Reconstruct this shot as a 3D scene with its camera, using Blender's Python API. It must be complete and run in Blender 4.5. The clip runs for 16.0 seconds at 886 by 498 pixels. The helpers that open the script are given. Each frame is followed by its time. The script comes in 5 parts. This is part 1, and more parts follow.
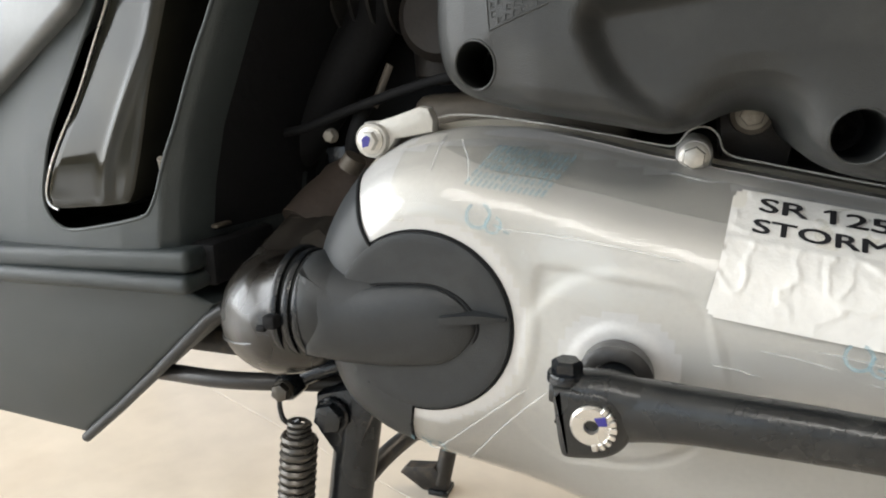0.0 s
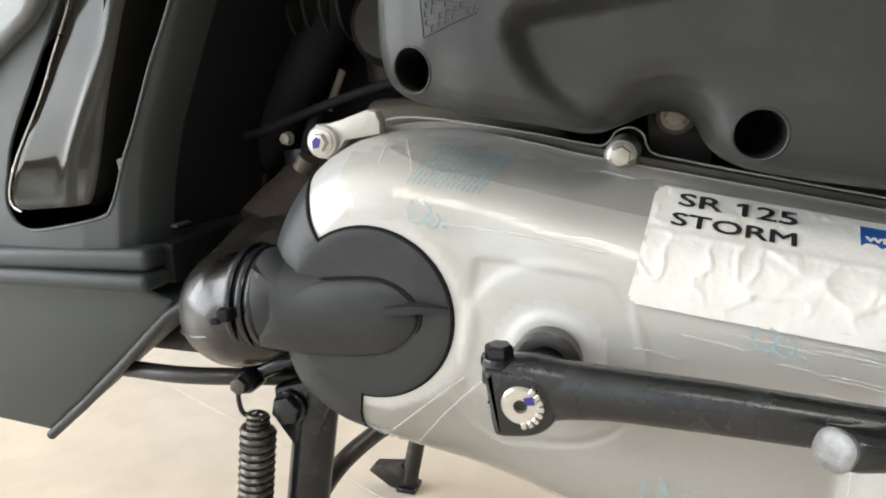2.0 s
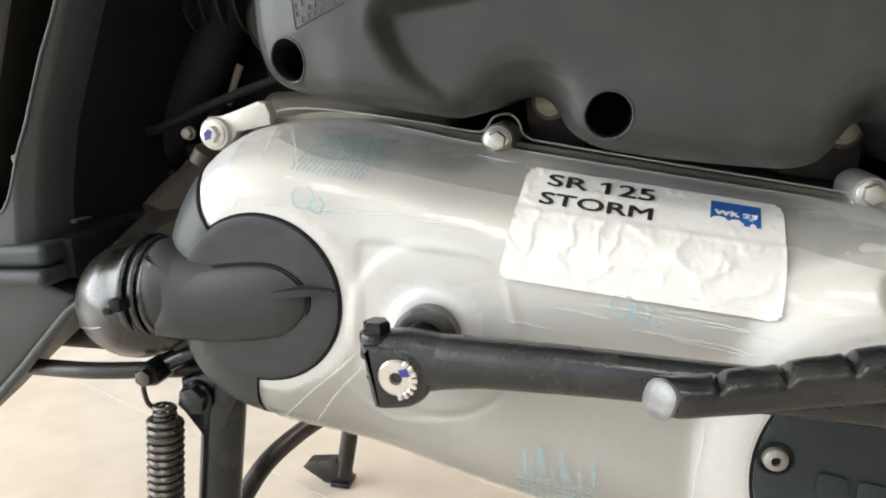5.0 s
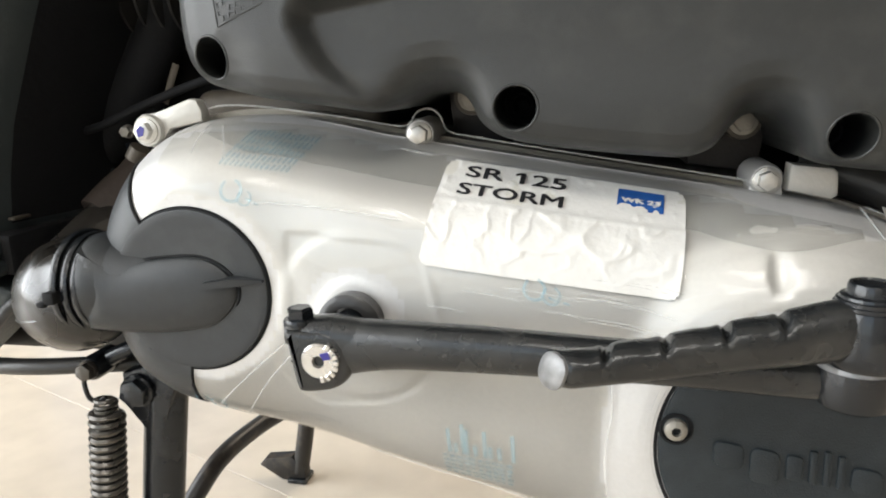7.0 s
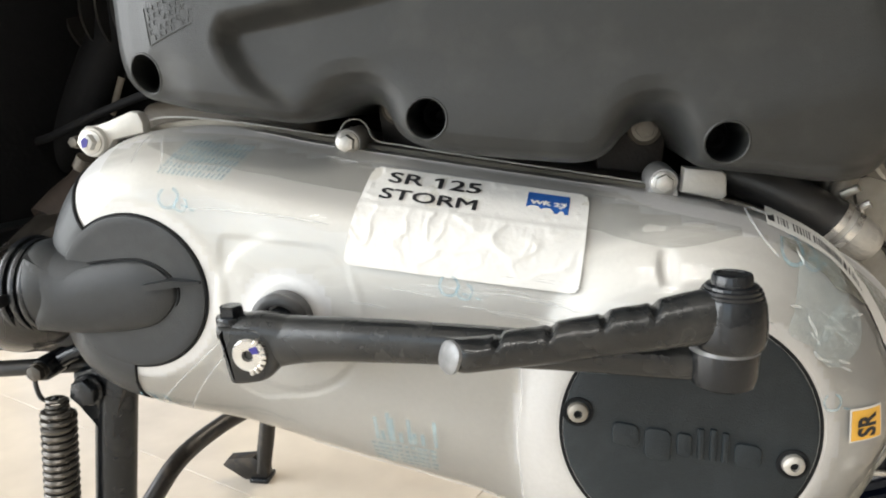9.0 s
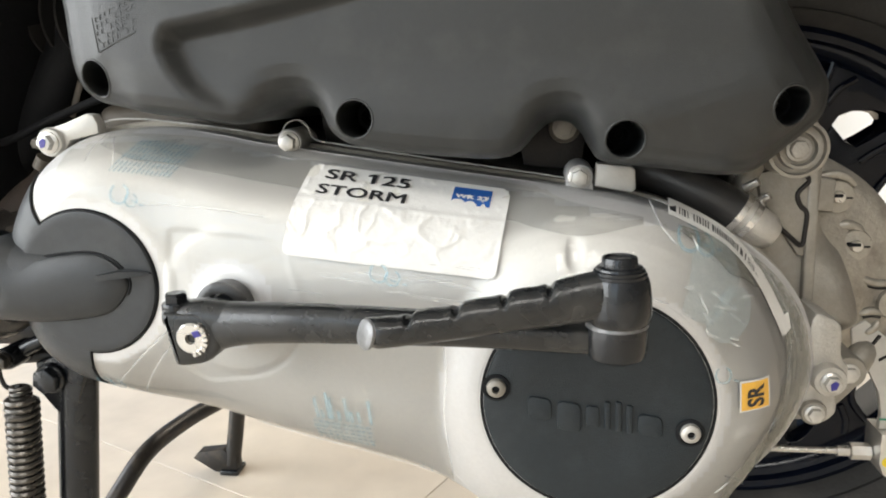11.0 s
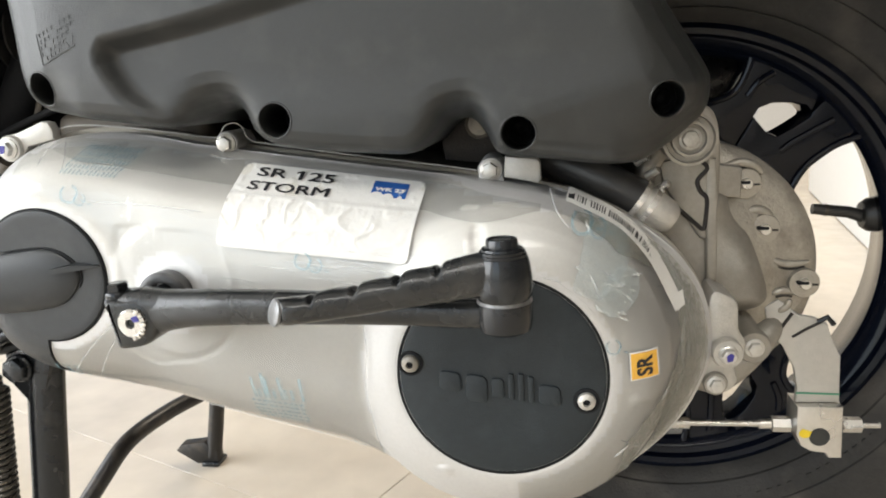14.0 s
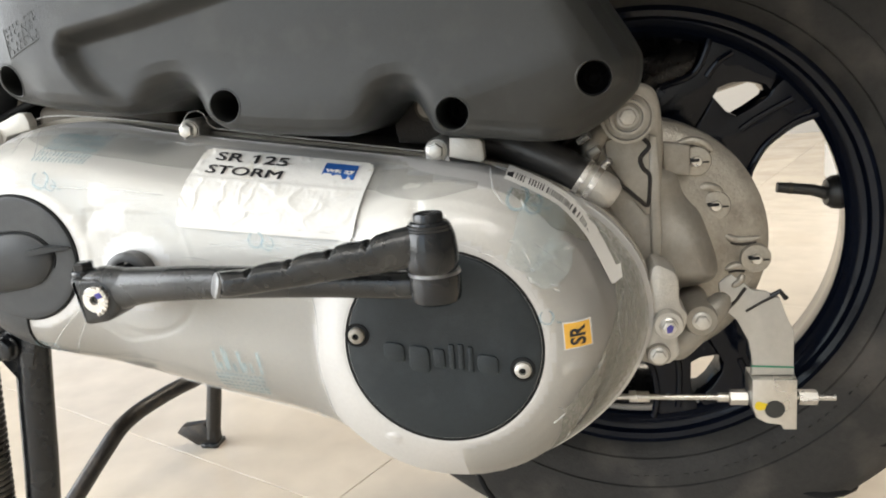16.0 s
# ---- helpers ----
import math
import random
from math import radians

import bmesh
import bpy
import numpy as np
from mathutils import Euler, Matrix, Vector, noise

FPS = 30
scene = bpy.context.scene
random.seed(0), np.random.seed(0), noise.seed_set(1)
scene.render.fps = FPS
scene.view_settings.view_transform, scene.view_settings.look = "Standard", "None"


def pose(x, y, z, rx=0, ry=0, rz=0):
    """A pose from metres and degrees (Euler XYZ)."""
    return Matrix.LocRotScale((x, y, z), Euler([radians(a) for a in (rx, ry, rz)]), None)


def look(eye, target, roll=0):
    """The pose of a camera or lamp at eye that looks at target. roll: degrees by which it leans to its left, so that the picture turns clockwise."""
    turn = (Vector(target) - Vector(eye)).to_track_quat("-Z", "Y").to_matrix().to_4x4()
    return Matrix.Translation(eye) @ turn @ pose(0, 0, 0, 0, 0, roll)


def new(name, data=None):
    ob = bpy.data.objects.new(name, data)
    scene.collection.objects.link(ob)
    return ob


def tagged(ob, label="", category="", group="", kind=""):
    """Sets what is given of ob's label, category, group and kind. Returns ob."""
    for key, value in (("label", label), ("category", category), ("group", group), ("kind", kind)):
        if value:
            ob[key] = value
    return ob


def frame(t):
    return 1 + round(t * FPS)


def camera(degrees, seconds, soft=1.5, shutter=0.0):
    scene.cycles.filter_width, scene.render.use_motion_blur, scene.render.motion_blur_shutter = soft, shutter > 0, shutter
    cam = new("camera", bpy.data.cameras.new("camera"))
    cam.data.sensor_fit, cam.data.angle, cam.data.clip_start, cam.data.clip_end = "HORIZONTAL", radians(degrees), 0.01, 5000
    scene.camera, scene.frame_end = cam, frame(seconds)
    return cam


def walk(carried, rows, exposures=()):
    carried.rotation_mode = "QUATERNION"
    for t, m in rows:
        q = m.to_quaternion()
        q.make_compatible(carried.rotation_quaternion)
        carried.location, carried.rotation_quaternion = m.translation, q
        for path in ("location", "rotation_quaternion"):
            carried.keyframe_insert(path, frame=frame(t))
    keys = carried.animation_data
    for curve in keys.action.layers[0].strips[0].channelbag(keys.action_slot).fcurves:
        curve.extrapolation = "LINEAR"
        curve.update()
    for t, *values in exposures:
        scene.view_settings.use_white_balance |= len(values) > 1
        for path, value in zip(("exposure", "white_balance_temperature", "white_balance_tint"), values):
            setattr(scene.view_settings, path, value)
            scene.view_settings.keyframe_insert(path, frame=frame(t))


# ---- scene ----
cam = camera(63.9, 16.0, soft=1.9)
PATH = [
    (0, (-0.2761, -0.5008, 0.4237), (-0.9097, 1.3352, -0.0535), -0.74),
    (0.5, (-0.2701, -0.5040, 0.4230), (-0.8959, 1.3360, -0.0488), -0.81),
    (1, (-0.2655, -0.5066, 0.4220), (-0.8766, 1.3400, -0.0434), -0.73),
    (1.5, (-0.2607, -0.5098, 0.4216), (-0.8576, 1.3431, -0.0372), -0.71),
    (2, (-0.2556, -0.5128, 0.4224), (-0.8383, 1.3444, -0.0371), -0.83),
    (2.5, (-0.2501, -0.5159, 0.4218), (-0.8188, 1.3468, -0.0329), -0.87),
    (3, (-0.2458, -0.5179, 0.4212), (-0.7886, 1.3527, -0.0329), -0.99),
    (3.5, (-0.2405, -0.5179, 0.4202), (-0.7616, 1.3591, -0.0331), -1.10),
    (4, (-0.2334, -0.5178, 0.4191), (-0.7385, 1.3636, -0.0338), -1.28),
    (6.5, (-0.2045, -0.5235, 0.4125), (-0.6116, 1.3820, -0.0383), -1.77),
    (7, (-0.1970, -0.5274, 0.4126), (-0.5897, 1.3815, -0.0368), -1.87),
    (7.5, (-0.1892, -0.5316, 0.4130), (-0.5665, 1.3806, -0.0354), -2.02),
    (8, (-0.1810, -0.5355, 0.4130), (-0.5453, 1.3798, -0.0328), -2.17),
    (8.5, (-0.1745, -0.5398, 0.4131), (-0.5216, 1.3799, -0.0274), -2.20),
    (9, (-0.1669, -0.5460, 0.4154), (-0.5024, 1.3758, -0.0252), -2.25),
    (11.5, (-0.1284, -0.5727, 0.4142), (-0.4234, 1.3571, -0.0203), -2.52),
    (12, (-0.1230, -0.5765, 0.4147), (-0.4110, 1.3544, -0.0199), -2.63),
    (12.5, (-0.1154, -0.5808, 0.4152), (-0.4054, 1.3504, -0.0162), -2.78),
    (13, (-0.1046, -0.5858, 0.4153), (-0.4075, 1.3439, -0.0143), -3.06),
    (13.5, (-0.0949, -0.5893, 0.4137), (-0.4050, 1.3395, -0.0147), -3.37),
    (14, (-0.0830, -0.5926, 0.4111), (-0.4116, 1.3333, -0.0166), -3.77),
    (14.5, (-0.0696, -0.5965, 0.4091), (-0.4261, 1.3241, -0.0200), -4.18),
    (15, (-0.0580, -0.6005, 0.4083), (-0.4328, 1.3152, -0.0270), -4.50),
    (15.5, (-0.0474, -0.6030, 0.4053), (-0.4345, 1.3103, -0.0298), -4.76),
    (16, (-0.0378, -0.6036, 0.4030), (-0.4347, 1.3063, -0.0383), -4.91),
]
walk(cam, [(t, look(eye, target, roll)) for t, eye, target, roll in PATH],
     exposures=[(0.0, -0.12), (2.0, -0.03), (4.0, 0.09), (7.0, 0.09), (9.0, 0.13), (16.0, 0.16)])

# ---- light ----
world = bpy.data.worlds.new("sky")
scene.world = world
world.use_nodes = True
wn = world.node_tree
sky = wn.nodes.new("ShaderNodeTexSky")
sky.sky_type = "NISHITA"
sky.sun_disc = False
sky.sun_elevation, sky.sun_rotation = radians(50), radians(250)
wn.links.new(sky.outputs[0], wn.nodes["Background"].inputs[0])
wn.nodes["Background"].inputs[1].default_value = 0.12


def area_lamp(name, eye, target, sx, sy, watts, colour):
    lamp = bpy.data.lights.new(name, "AREA")
    lamp.shape, lamp.size, lamp.size_y, lamp.energy, lamp.color = "RECTANGLE", sx, sy, watts, colour
    ob = new(name, lamp)
    ob.matrix_world = look(eye, target)
    return ob


# daylight through the open shop front, and unseen ceiling panels of the showroom
area_lamp("shopfront_daylight", (-3.9, -1.6, 1.55), (0, -1.0, 0.6), 4.4, 2.6, 300, (0.94, 0.965, 0.975))
area_lamp("shopfront_daylight", (-1.8, -3.9, 1.25), (-0.9, 0, 0.8), 2.0, 2.3, 22, (0.86, 0.94, 1.0))
area_lamp("unseen_ceiling_light", (0.0, -2.9, 2.93), (0.0, -2.9, 0), 2.0, 0.9, 60, (1.0, 0.97, 0.92))
# unseen warm panel, added to brighten the floor and plinth behind the wheel
area_lamp("unseen_ceiling_light", (0.7, 1.9, 2.93), (0.7, 1.9, 0), 1.2, 1.2, 48, (1.0, 0.88, 0.72))


# ---- materials ----
def mat(name, colour, rough=0.5, metal=0.0, spread=0.12, grain=60.0, big=6.0, bump=0.0, bump_scale=400.0,
        coat=0.0, rough_spread=0.08, dirt=None, dirt_amount=0.0, dirt_scale=25.0, spec=0.5):
    """A surface whose colour and gloss vary at two scales, with fine relief and optional blotches of dirt."""
    m = bpy.data.materials.new(name)
    m.use_nodes = True
    nt = m.node_tree
    p = nt.nodes["Principled BSDF"]
    co = nt.nodes.new("ShaderNodeTexCoord")

    def noise_node(scale, detail=4.0):
        n = nt.nodes.new("ShaderNodeTexNoise")
        n.inputs["Scale"].default_value, n.inputs["Detail"].default_value = scale, detail
        nt.links.new(co.outputs["Object"], n.inputs["Vector"])
        return n.outputs["Fac"]

    fine, wide = noise_node(grain), noise_node(big)
    add = nt.nodes.new("ShaderNodeMath")
    add.operation = "ADD"
    nt.links.new(fine, add.inputs[0])
    nt.links.new(wide, add.inputs[1])
    ramp = nt.nodes.new("ShaderNodeMapRange")
    ramp.inputs["From Min"].default_value, ramp.inputs["From Max"].default_value = 0.6, 1.4
    ramp.inputs["To Min"].default_value, ramp.inputs["To Max"].default_value = 1 - spread, 1 + spread
    nt.links.new(add.outputs[0], ramp.inputs["Value"])
    base = nt.nodes.new("ShaderNodeVectorMath")
    base.operation = "SCALE"
    base.inputs[0].default_value = colour[:3]
    nt.links.new(ramp.outputs[0], base.inputs["Scale"])
    out = base.outputs[0]
    if dirt:
        mix = nt.nodes.new("ShaderNodeMix")
        mix.data_type = "RGBA"
        mask = nt.nodes.new("ShaderNodeMapRange")
        mask.inputs["From Min"].default_value, mask.inputs["From Max"].default_value = 0.52, 0.72
        mask.inputs["To Max"].default_value = dirt_amount
        nt.links.new(noise_node(dirt_scale, 7.0), mask.inputs["Value"])
        nt.links.new(mask.outputs[0], mix.inputs[0])
        nt.links.new(out, mix.inputs[6])
        mix.inputs[7].default_value = (*dirt, 1)
        out = mix.outputs[2]
    nt.links.new(out, p.inputs["Base Color"])
    rr = nt.nodes.new("ShaderNodeMapRange")
    rr.inputs["From Min"].default_value, rr.inputs["From Max"].default_value = 0.3, 0.7
    rr.inputs["To Min"].default_value, rr.inputs["To Max"].default_value = max(0.02, rough - rough_spread), min(1, rough + rough_spread)
    nt.links.new(wide, rr.inputs["Value"])
    nt.links.new(rr.outputs[0], p.inputs["Roughness"])
    p.inputs["Metallic"].default_value = metal
    p.inputs["Specular IOR Level"].default_value = spec
    p.inputs["Coat Weight"].default_value = coat
    p.inputs["Coat Roughness"].default_value = 0.08
    if bump:
        b = nt.nodes.new("ShaderNodeBump")
        b.inputs["Strength"].default_value, b.inputs["Distance"].default_value = bump, 0.001
        nt.links.new(noise_node(bump_scale, 3.0), b.inputs["Height"])
        nt.links.new(b.outputs[0], p.inputs["Normal"])
    return m


def film_material(name):
    """Clear cling film: mostly see-through, with a wrinkled gloss."""
    m = bpy.data.materials.new(name)
    m.use_nodes = True
    nt = m.node_tree
    nt.nodes.remove(nt.nodes["Principled BSDF"])
    co = nt.nodes.new("ShaderNodeTexCoord")
    stretch = nt.nodes.new("ShaderNodeMapping")
    stretch.inputs["Scale"].default_value = (0.35, 1, 1)
    stretch.inputs["Rotation"].default_value = (0, 0.12, 0)
    nt.links.new(co.outputs["Object"], stretch.inputs[0])
    n = nt.nodes.new("ShaderNodeTexNoise")
    n.inputs["Scale"].default_value, n.inputs["Detail"].default_value = 55, 3
    n.inputs["Distortion"].default_value = 0.8
    nt.links.new(stretch.outputs[0], n.inputs["Vector"])
    b = nt.nodes.new("ShaderNodeBump")
    b.inputs["Strength"].default_value, b.inputs["Distance"].default_value = 1.0, 0.0013
    nt.links.new(n.outputs["Fac"], b.inputs["Height"])
    gloss = nt.nodes.new("ShaderNodeBsdfGlossy")
    gloss.inputs["Roughness"].default_value = 0.15
    nt.links.new(b.outputs[0], gloss.inputs["Normal"])
    clear = nt.nodes.new("ShaderNodeBsdfTransparent")
    clear.inputs[0].default_value = (0.948, 0.936, 0.898, 1)
    fres = nt.nodes.new("ShaderNodeFresnel")
    fres.inputs["IOR"].default_value = 1.52
    nt.links.new(b.outputs[0], fres.inputs["Normal"])
    mix = nt.nodes.new("ShaderNodeMixShader")
    nt.links.new(fres.outputs[0], mix.inputs[0])
    nt.links.new(clear.outputs[0], mix.inputs[1])
    nt.links.new(gloss.outputs[0], mix.inputs[2])
    nt.links.new(mix.outputs[0], nt.nodes["Material Output"].inputs[0])
    return m


def thin_tint(name, colour, opacity=0.7, scale=420, least=0.1):
    """Sparse see-through colour on film, for ink, painted highlights and shade."""
    m = bpy.data.materials.new(name)
    m.use_nodes = True
    nt = m.node_tree
    p = nt.nodes["Principled BSDF"]
    p.inputs["Base Color"].default_value, p.inputs["Roughness"].default_value = (*colour, 1), 0.35
    n = nt.nodes.new("ShaderNodeTexNoise")
    n.inputs["Scale"].default_value, n.inputs["Detail"].default_value = scale, 2
    r = nt.nodes.new("ShaderNodeMapRange")
    r.inputs["From Min"].default_value, r.inputs["From Max"].default_value = 0.38, 0.62
    r.inputs["To Min"].default_value, r.inputs["To Max"].default_value = least * opacity, opacity
    nt.links.new(n.outputs["Fac"], r.inputs["Value"])
    nt.links.new(r.outputs[0], p.inputs["Alpha"])
    return m


SILVER = mat("silver_painted_aluminium", (0.555, 0.55, 0.54), 0.56, 0.60, 0.05, 500, 14, 0.10, 900, 0.05, 0.05)
CAST = mat("raw_cast_aluminium", (0.285, 0.265, 0.230), 0.52, 0.45, 0.14, 300, 22, 0.25, 700, 0, 0.08, (0.18, 0.16, 0.138), 0.5, 40)
CAST_PALE = mat("pale_cast_aluminium", (0.46, 0.44, 0.40), 0.45, 0.5, 0.12, 300, 22, 0.35, 700, 0, 0.08, (0.25, 0.23, 0.2), 0.4, 60)
PLATE = mat("machined_cast_aluminium", (0.35, 0.325, 0.28), 0.42, 0.6, 0.16, 300, 30, 0.5, 500, 0, 0.08, (0.16, 0.14, 0.12), 0.5, 55)
BLACK_TEX = mat("black_textured_plastic", (0.0175, 0.0200, 0.0218), 0.48, 0, 0.16, 300, 12, 0.15, 1500, 0, 0.05, (0.085, 0.09, 0.09), 0.15, 60)
DISC_BLACK = mat("black_scuffed_cover_plastic", (0.0122, 0.0172, 0.0205), 0.50, 0, 0.2, 300, 14, 0.35, 1500, 0, 0.06, (0.045, 0.052, 0.057), 0.25, 55, spec=0.36)
GREY_PLASTIC = mat("charcoal_matt_plastic", (0.0172, 0.0187, 0.0184), 0.46, 0, 0.10, 350, 7, 0.22, 1800, 0, 0.05, (0.10, 0.10, 0.09), 0.12, 45)
PANEL = mat("grained_charcoal_panel", (0.0265, 0.0340, 0.0352), 0.47, 0, 0.12, 300, 9, 0.42, 1700, 0, 0.05, (0.075, 0.08, 0.078), 0.12, 40)
GLOSS_BLACK = mat("gloss_black_plastic", (0.019, 0.019, 0.015), 0.09, 0, 0.2, 60, 9, 0.30, 22, 0.0, 0.05, spec=0.24)
BLACK_STEEL = mat("black_painted_steel", (0.0098, 0.0112, 0.0130), 0.21, 0, 0.2, 200, 25, 0.10, 700, 0.0, 0.08, (0.050, 0.050, 0.048), 0.20, 70, spec=0.42)
LEVER = mat("rubbed_black_lever_paint", (0.0128, 0.0138, 0.0142), 0.25, 0, 0.2, 200, 30, 0.15, 600, 0.0, 0.1, (0.070, 0.067, 0.060), 0.24, 60, spec=0.5)
SPRING = mat("dull_spring_steel", (0.085, 0.078, 0.068), 0.33, 0.55, 0.25, 200, 40, 0.1, 500, 0, 0.1, (0.10, 0.085, 0.07), 0.4, 90)
DUSTY_STEEL = mat("dusty_black_steel", (0.016, 0.014, 0.012), 0.42, 0, 0.25, 200, 30, 0.15, 400, 0, 0.1, (0.10, 0.075, 0.05), 0.55, 60)
WORN_BLACK = mat("worn_black_paint", (0.17, 0.17, 0.17), 0.38, 0.3, 0.3, 300, 90, 0.3, 400, 0, 0.1, (0.50, 0.50, 0.50), 0.7, 110)
RUBBER = mat("black_rubber", (0.022, 0.021, 0.020), 0.42, 0, 0.2, 120, 15, 0.3, 300, 0.1, 0.12, (0.06, 0.055, 0.05), 0.35, 50)
HOSE = mat("dull_brown_black_rubber", (0.0150, 0.0130, 0.0110), 0.24, 0, 0.25, 90, 25, 0.30, 120, 0.05, 0.12, (0.055, 0.049, 0.040), 0.35, 45, spec=0.60)
BOOT = mat("dusty_brown_rubber", (0.030, 0.022, 0.017), 0.7, 0, 0.3, 120, 20, 0.3, 300, spec=0.2)
TYRE = mat("tyre_rubber", (0.029, 0.028, 0.0265), 0.62, 0, 0.2, 250, 12, 0.4, 500, 0, 0.08, (0.095, 0.085, 0.074), 0.6, 20, spec=0.25)
RIM = mat("gloss_black_alloy", (0.003, 0.0045, 0.0095), 0.12, 0.0, 0.1, 80, 9, 0.06, 200, 0.0, 0.05, spec=0.22)
ZINC = mat("zinc_plated_steel", (0.60, 0.58, 0.54), 0.30, 0.85, 0.10, 200, 40, 0.1, 500, 0, 0.08)
STEEL = mat("bright_steel", (0.68, 0.67, 0.65), 0.24, 0.95, 0.10, 250, 60, 0.1, 600, 0, 0.08)
BOLT = mat("bolt_steel", (0.56, 0.545, 0.51), 0.36, 0.65, 0.12, 250, 60, 0.15, 800, 0, 0.08, (0.26, 0.24, 0.21), 0.45, 120)
BRACKET = mat("white_grey_primed_steel", (0.46, 0.445, 0.41), 0.42, 0.35, 0.08, 200, 30, 0.2, 600)
FOLD_GLINT = thin_tint("whitish_fold_glint", (0.85, 0.86, 0.85), 0.28)
STALE_AND_SHADE = thin_tint("yellowed_film_and_shade", (0.29, 0.285, 0.245), 0.56, 40, 0.65)
BOX_REFLECTION = thin_tint("slack_film_and_reflection", (0.27, 0.27, 0.25), 0.26, 45, 0.75)
HEM_GLINT = thin_tint("whitish_hem_and_glint", (0.80, 0.80, 0.77), 0.55, 120)
BLUE_SHEEN = thin_tint("pale_blue_tint_and_sheen", (0.62, 0.76, 0.79), 0.30, 60, 0.0)
PAPER = mat("white_label_paper", (0.69, 0.68, 0.65), 0.55, 0, 0.04, 400, 30, 0.15, 700)
INK = mat("black_ink", (0.015, 0.015, 0.017), 0.5, 0, 0.15, 300, 60)
BLUE = mat("blue_ink", (0.02, 0.10, 0.36), 0.45, 0, 0.10, 300, 60)
PALE_BLUE = thin_tint("pale_blue_print", (0.25, 0.50, 0.60), 0.52)
YELLOW = mat("yellow_sticker", (0.72, 0.40, 0.06), 0.4, 0, 0.08, 300, 60)
YELLOW_MARK = mat("yellow_paint_mark", (0.75, 0.55, 0.02), 0.5, 0, 0.1, 300, 60)
GREEN_MARK = mat("green_paint_mark", (0.02, 0.22, 0.12), 0.5, 0, 0.1, 300, 60)
VIOLET_MARK = mat("violet_paint_mark", (0.035, 0.03, 0.22), 0.5, 0, 0.1, 300, 60)
# black of plastic parts, also used where shade is put into colour
SHADOW_BLACK = mat("black_plastic_and_shade", (0.0088, 0.0091, 0.0100), 0.72, 0, 0.2, 120, 10, 0.3, 300, spec=0.18)
# dark brown of castings, also painted in for shade in grooves and undercuts
DARK_BROWN = mat("dark_brown_casting_and_shade", (0.014, 0.011, 0.009), 0.6, 0.2, 0.3, 200, 25, 0.3, 500)
BROWN = mat("brown_cast_metal", (0.064, 0.053, 0.040), 0.55, 0.3, 0.2, 200, 25, 0.3, 500)
TILE = mat("cream_polished_tile", (0.69, 0.615, 0.515), 0.16, 0, 0.12, 18, 3.5, 0.02, 60, 0.0, 0.05, (0.58, 0.49, 0.385), 0.65, 5.0)
GROUT = mat("beige_grout", (0.54, 0.47, 0.38), 0.8, 0, 0.1, 200, 20)
WALL = mat("white_wall_paint", (0.52, 0.51, 0.49), 0.7, 0, 0.03, 60, 1.5, 0.1, 200)
DARK_WALL = mat("bounce_dimming_brown", (0.17, 0.15, 0.13), 0.7, 0, 0.05, 60, 1.5, 0.1, 200)
# fairing grey set lighter than the panel to paint the daylight on it
FAIRING = mat("daylit_grey_fairing", (0.16, 0.17, 0.178), 0.33, 0.2, 0.06, 300, 9, 0.1, 900, 0.3)
WHITE_BOARD = mat("white_laminate", (0.80, 0.80, 0.79), 0.35, 0, 0.03, 60, 3)
CLEAR_FILM = film_material("clear_cling_film")

# ---- mesh tools ----
SCOOTER_BASE = Vector((-0.25, 0.0, 0.0))


def smooth_curve(points, per=8, closed=True):
    """Catmull-Rom through 2D or 3D points."""
    p = np.array(points, float)
    n = len(p)
    out = []
    for i in range(n if closed else n - 1):
        a, b, c, d = (p[(i - 1) % n], p[i], p[(i + 1) % n], p[(i + 2) % n]) if closed else \
            (p[max(i - 1, 0)], p[i], p[i + 1], p[min(i + 2, n - 1)])
        for k in range(per):
            t = k / per
            out.append(0.5 * (2 * b + (c - a) * t + (2 * a - 5 * b + 4 * c - d) * t * t + (3 * b - a - 3 * c + d) * t ** 3))
    if not closed:
        out.append(p[-1])
    return np.array(out)


def edge_distance(pts, poly):
    """Distance of each point to the closed polygon's edge."""
    best = np.full(len(pts), 9.0)
    for a, b in zip(poly, np.roll(poly, -1, 0)):
        ab = b - a
        t = np.clip(((pts - a) @ ab) / max(ab @ ab, 1e-12), 0, 1)
        best = np.minimum(best, np.linalg.norm(pts - a - t[:, None] * ab, axis=1))
    return best


def inside(p, poly):
    x, z = p[:, 0], p[:, 1]
    odd = np.zeros(len(p), bool)
    for (ax, az), (bx, bz) in zip(poly, np.roll(poly, -1, 0)):
        if az != bz:
            odd ^= ((az > z) != (bz > z)) & (x < (bx - ax) * (z - az) / (bz - az) + ax)
    return odd


def step(v, lo, hi):
    t = np.clip((v - lo) / (hi - lo), 0, 1)
    return t * t * (3 - 2 * t)


def to_bm(verts, faces):
    me = bpy.data.meshes.new("m")
    me.from_pydata([tuple(v) for v in verts], [], faces)
    bm = bmesh.new()
    bm.from_mesh(me)
    bpy.data.meshes.remove(me)
    return bm


def part(name, bm, material, parent=None, label="", angle=35.0):
    """Links a bmesh as one mesh object, under a thing or a part if one is given."""
    bmesh.ops.recalc_face_normals(bm, faces=bm.faces)
    me = bpy.data.meshes.new(name)
    bm.to_mesh(me)
    bm.free()
    me.materials.append(material)
    me.shade_smooth()
    me.set_sharp_from_angle(angle=radians(angle))
    ob = new(name, me)
    # thing, part, sub-part: no deeper
    while parent and parent.parent and parent.parent.parent:
        parent = parent.parent
    if parent:
        ob.parent = parent
        if parent.type == "EMPTY":
            ob.matrix_parent_inverse = Matrix.Translation(parent.location).inverted()
    if label:
        tagged(ob, label)
    return ob


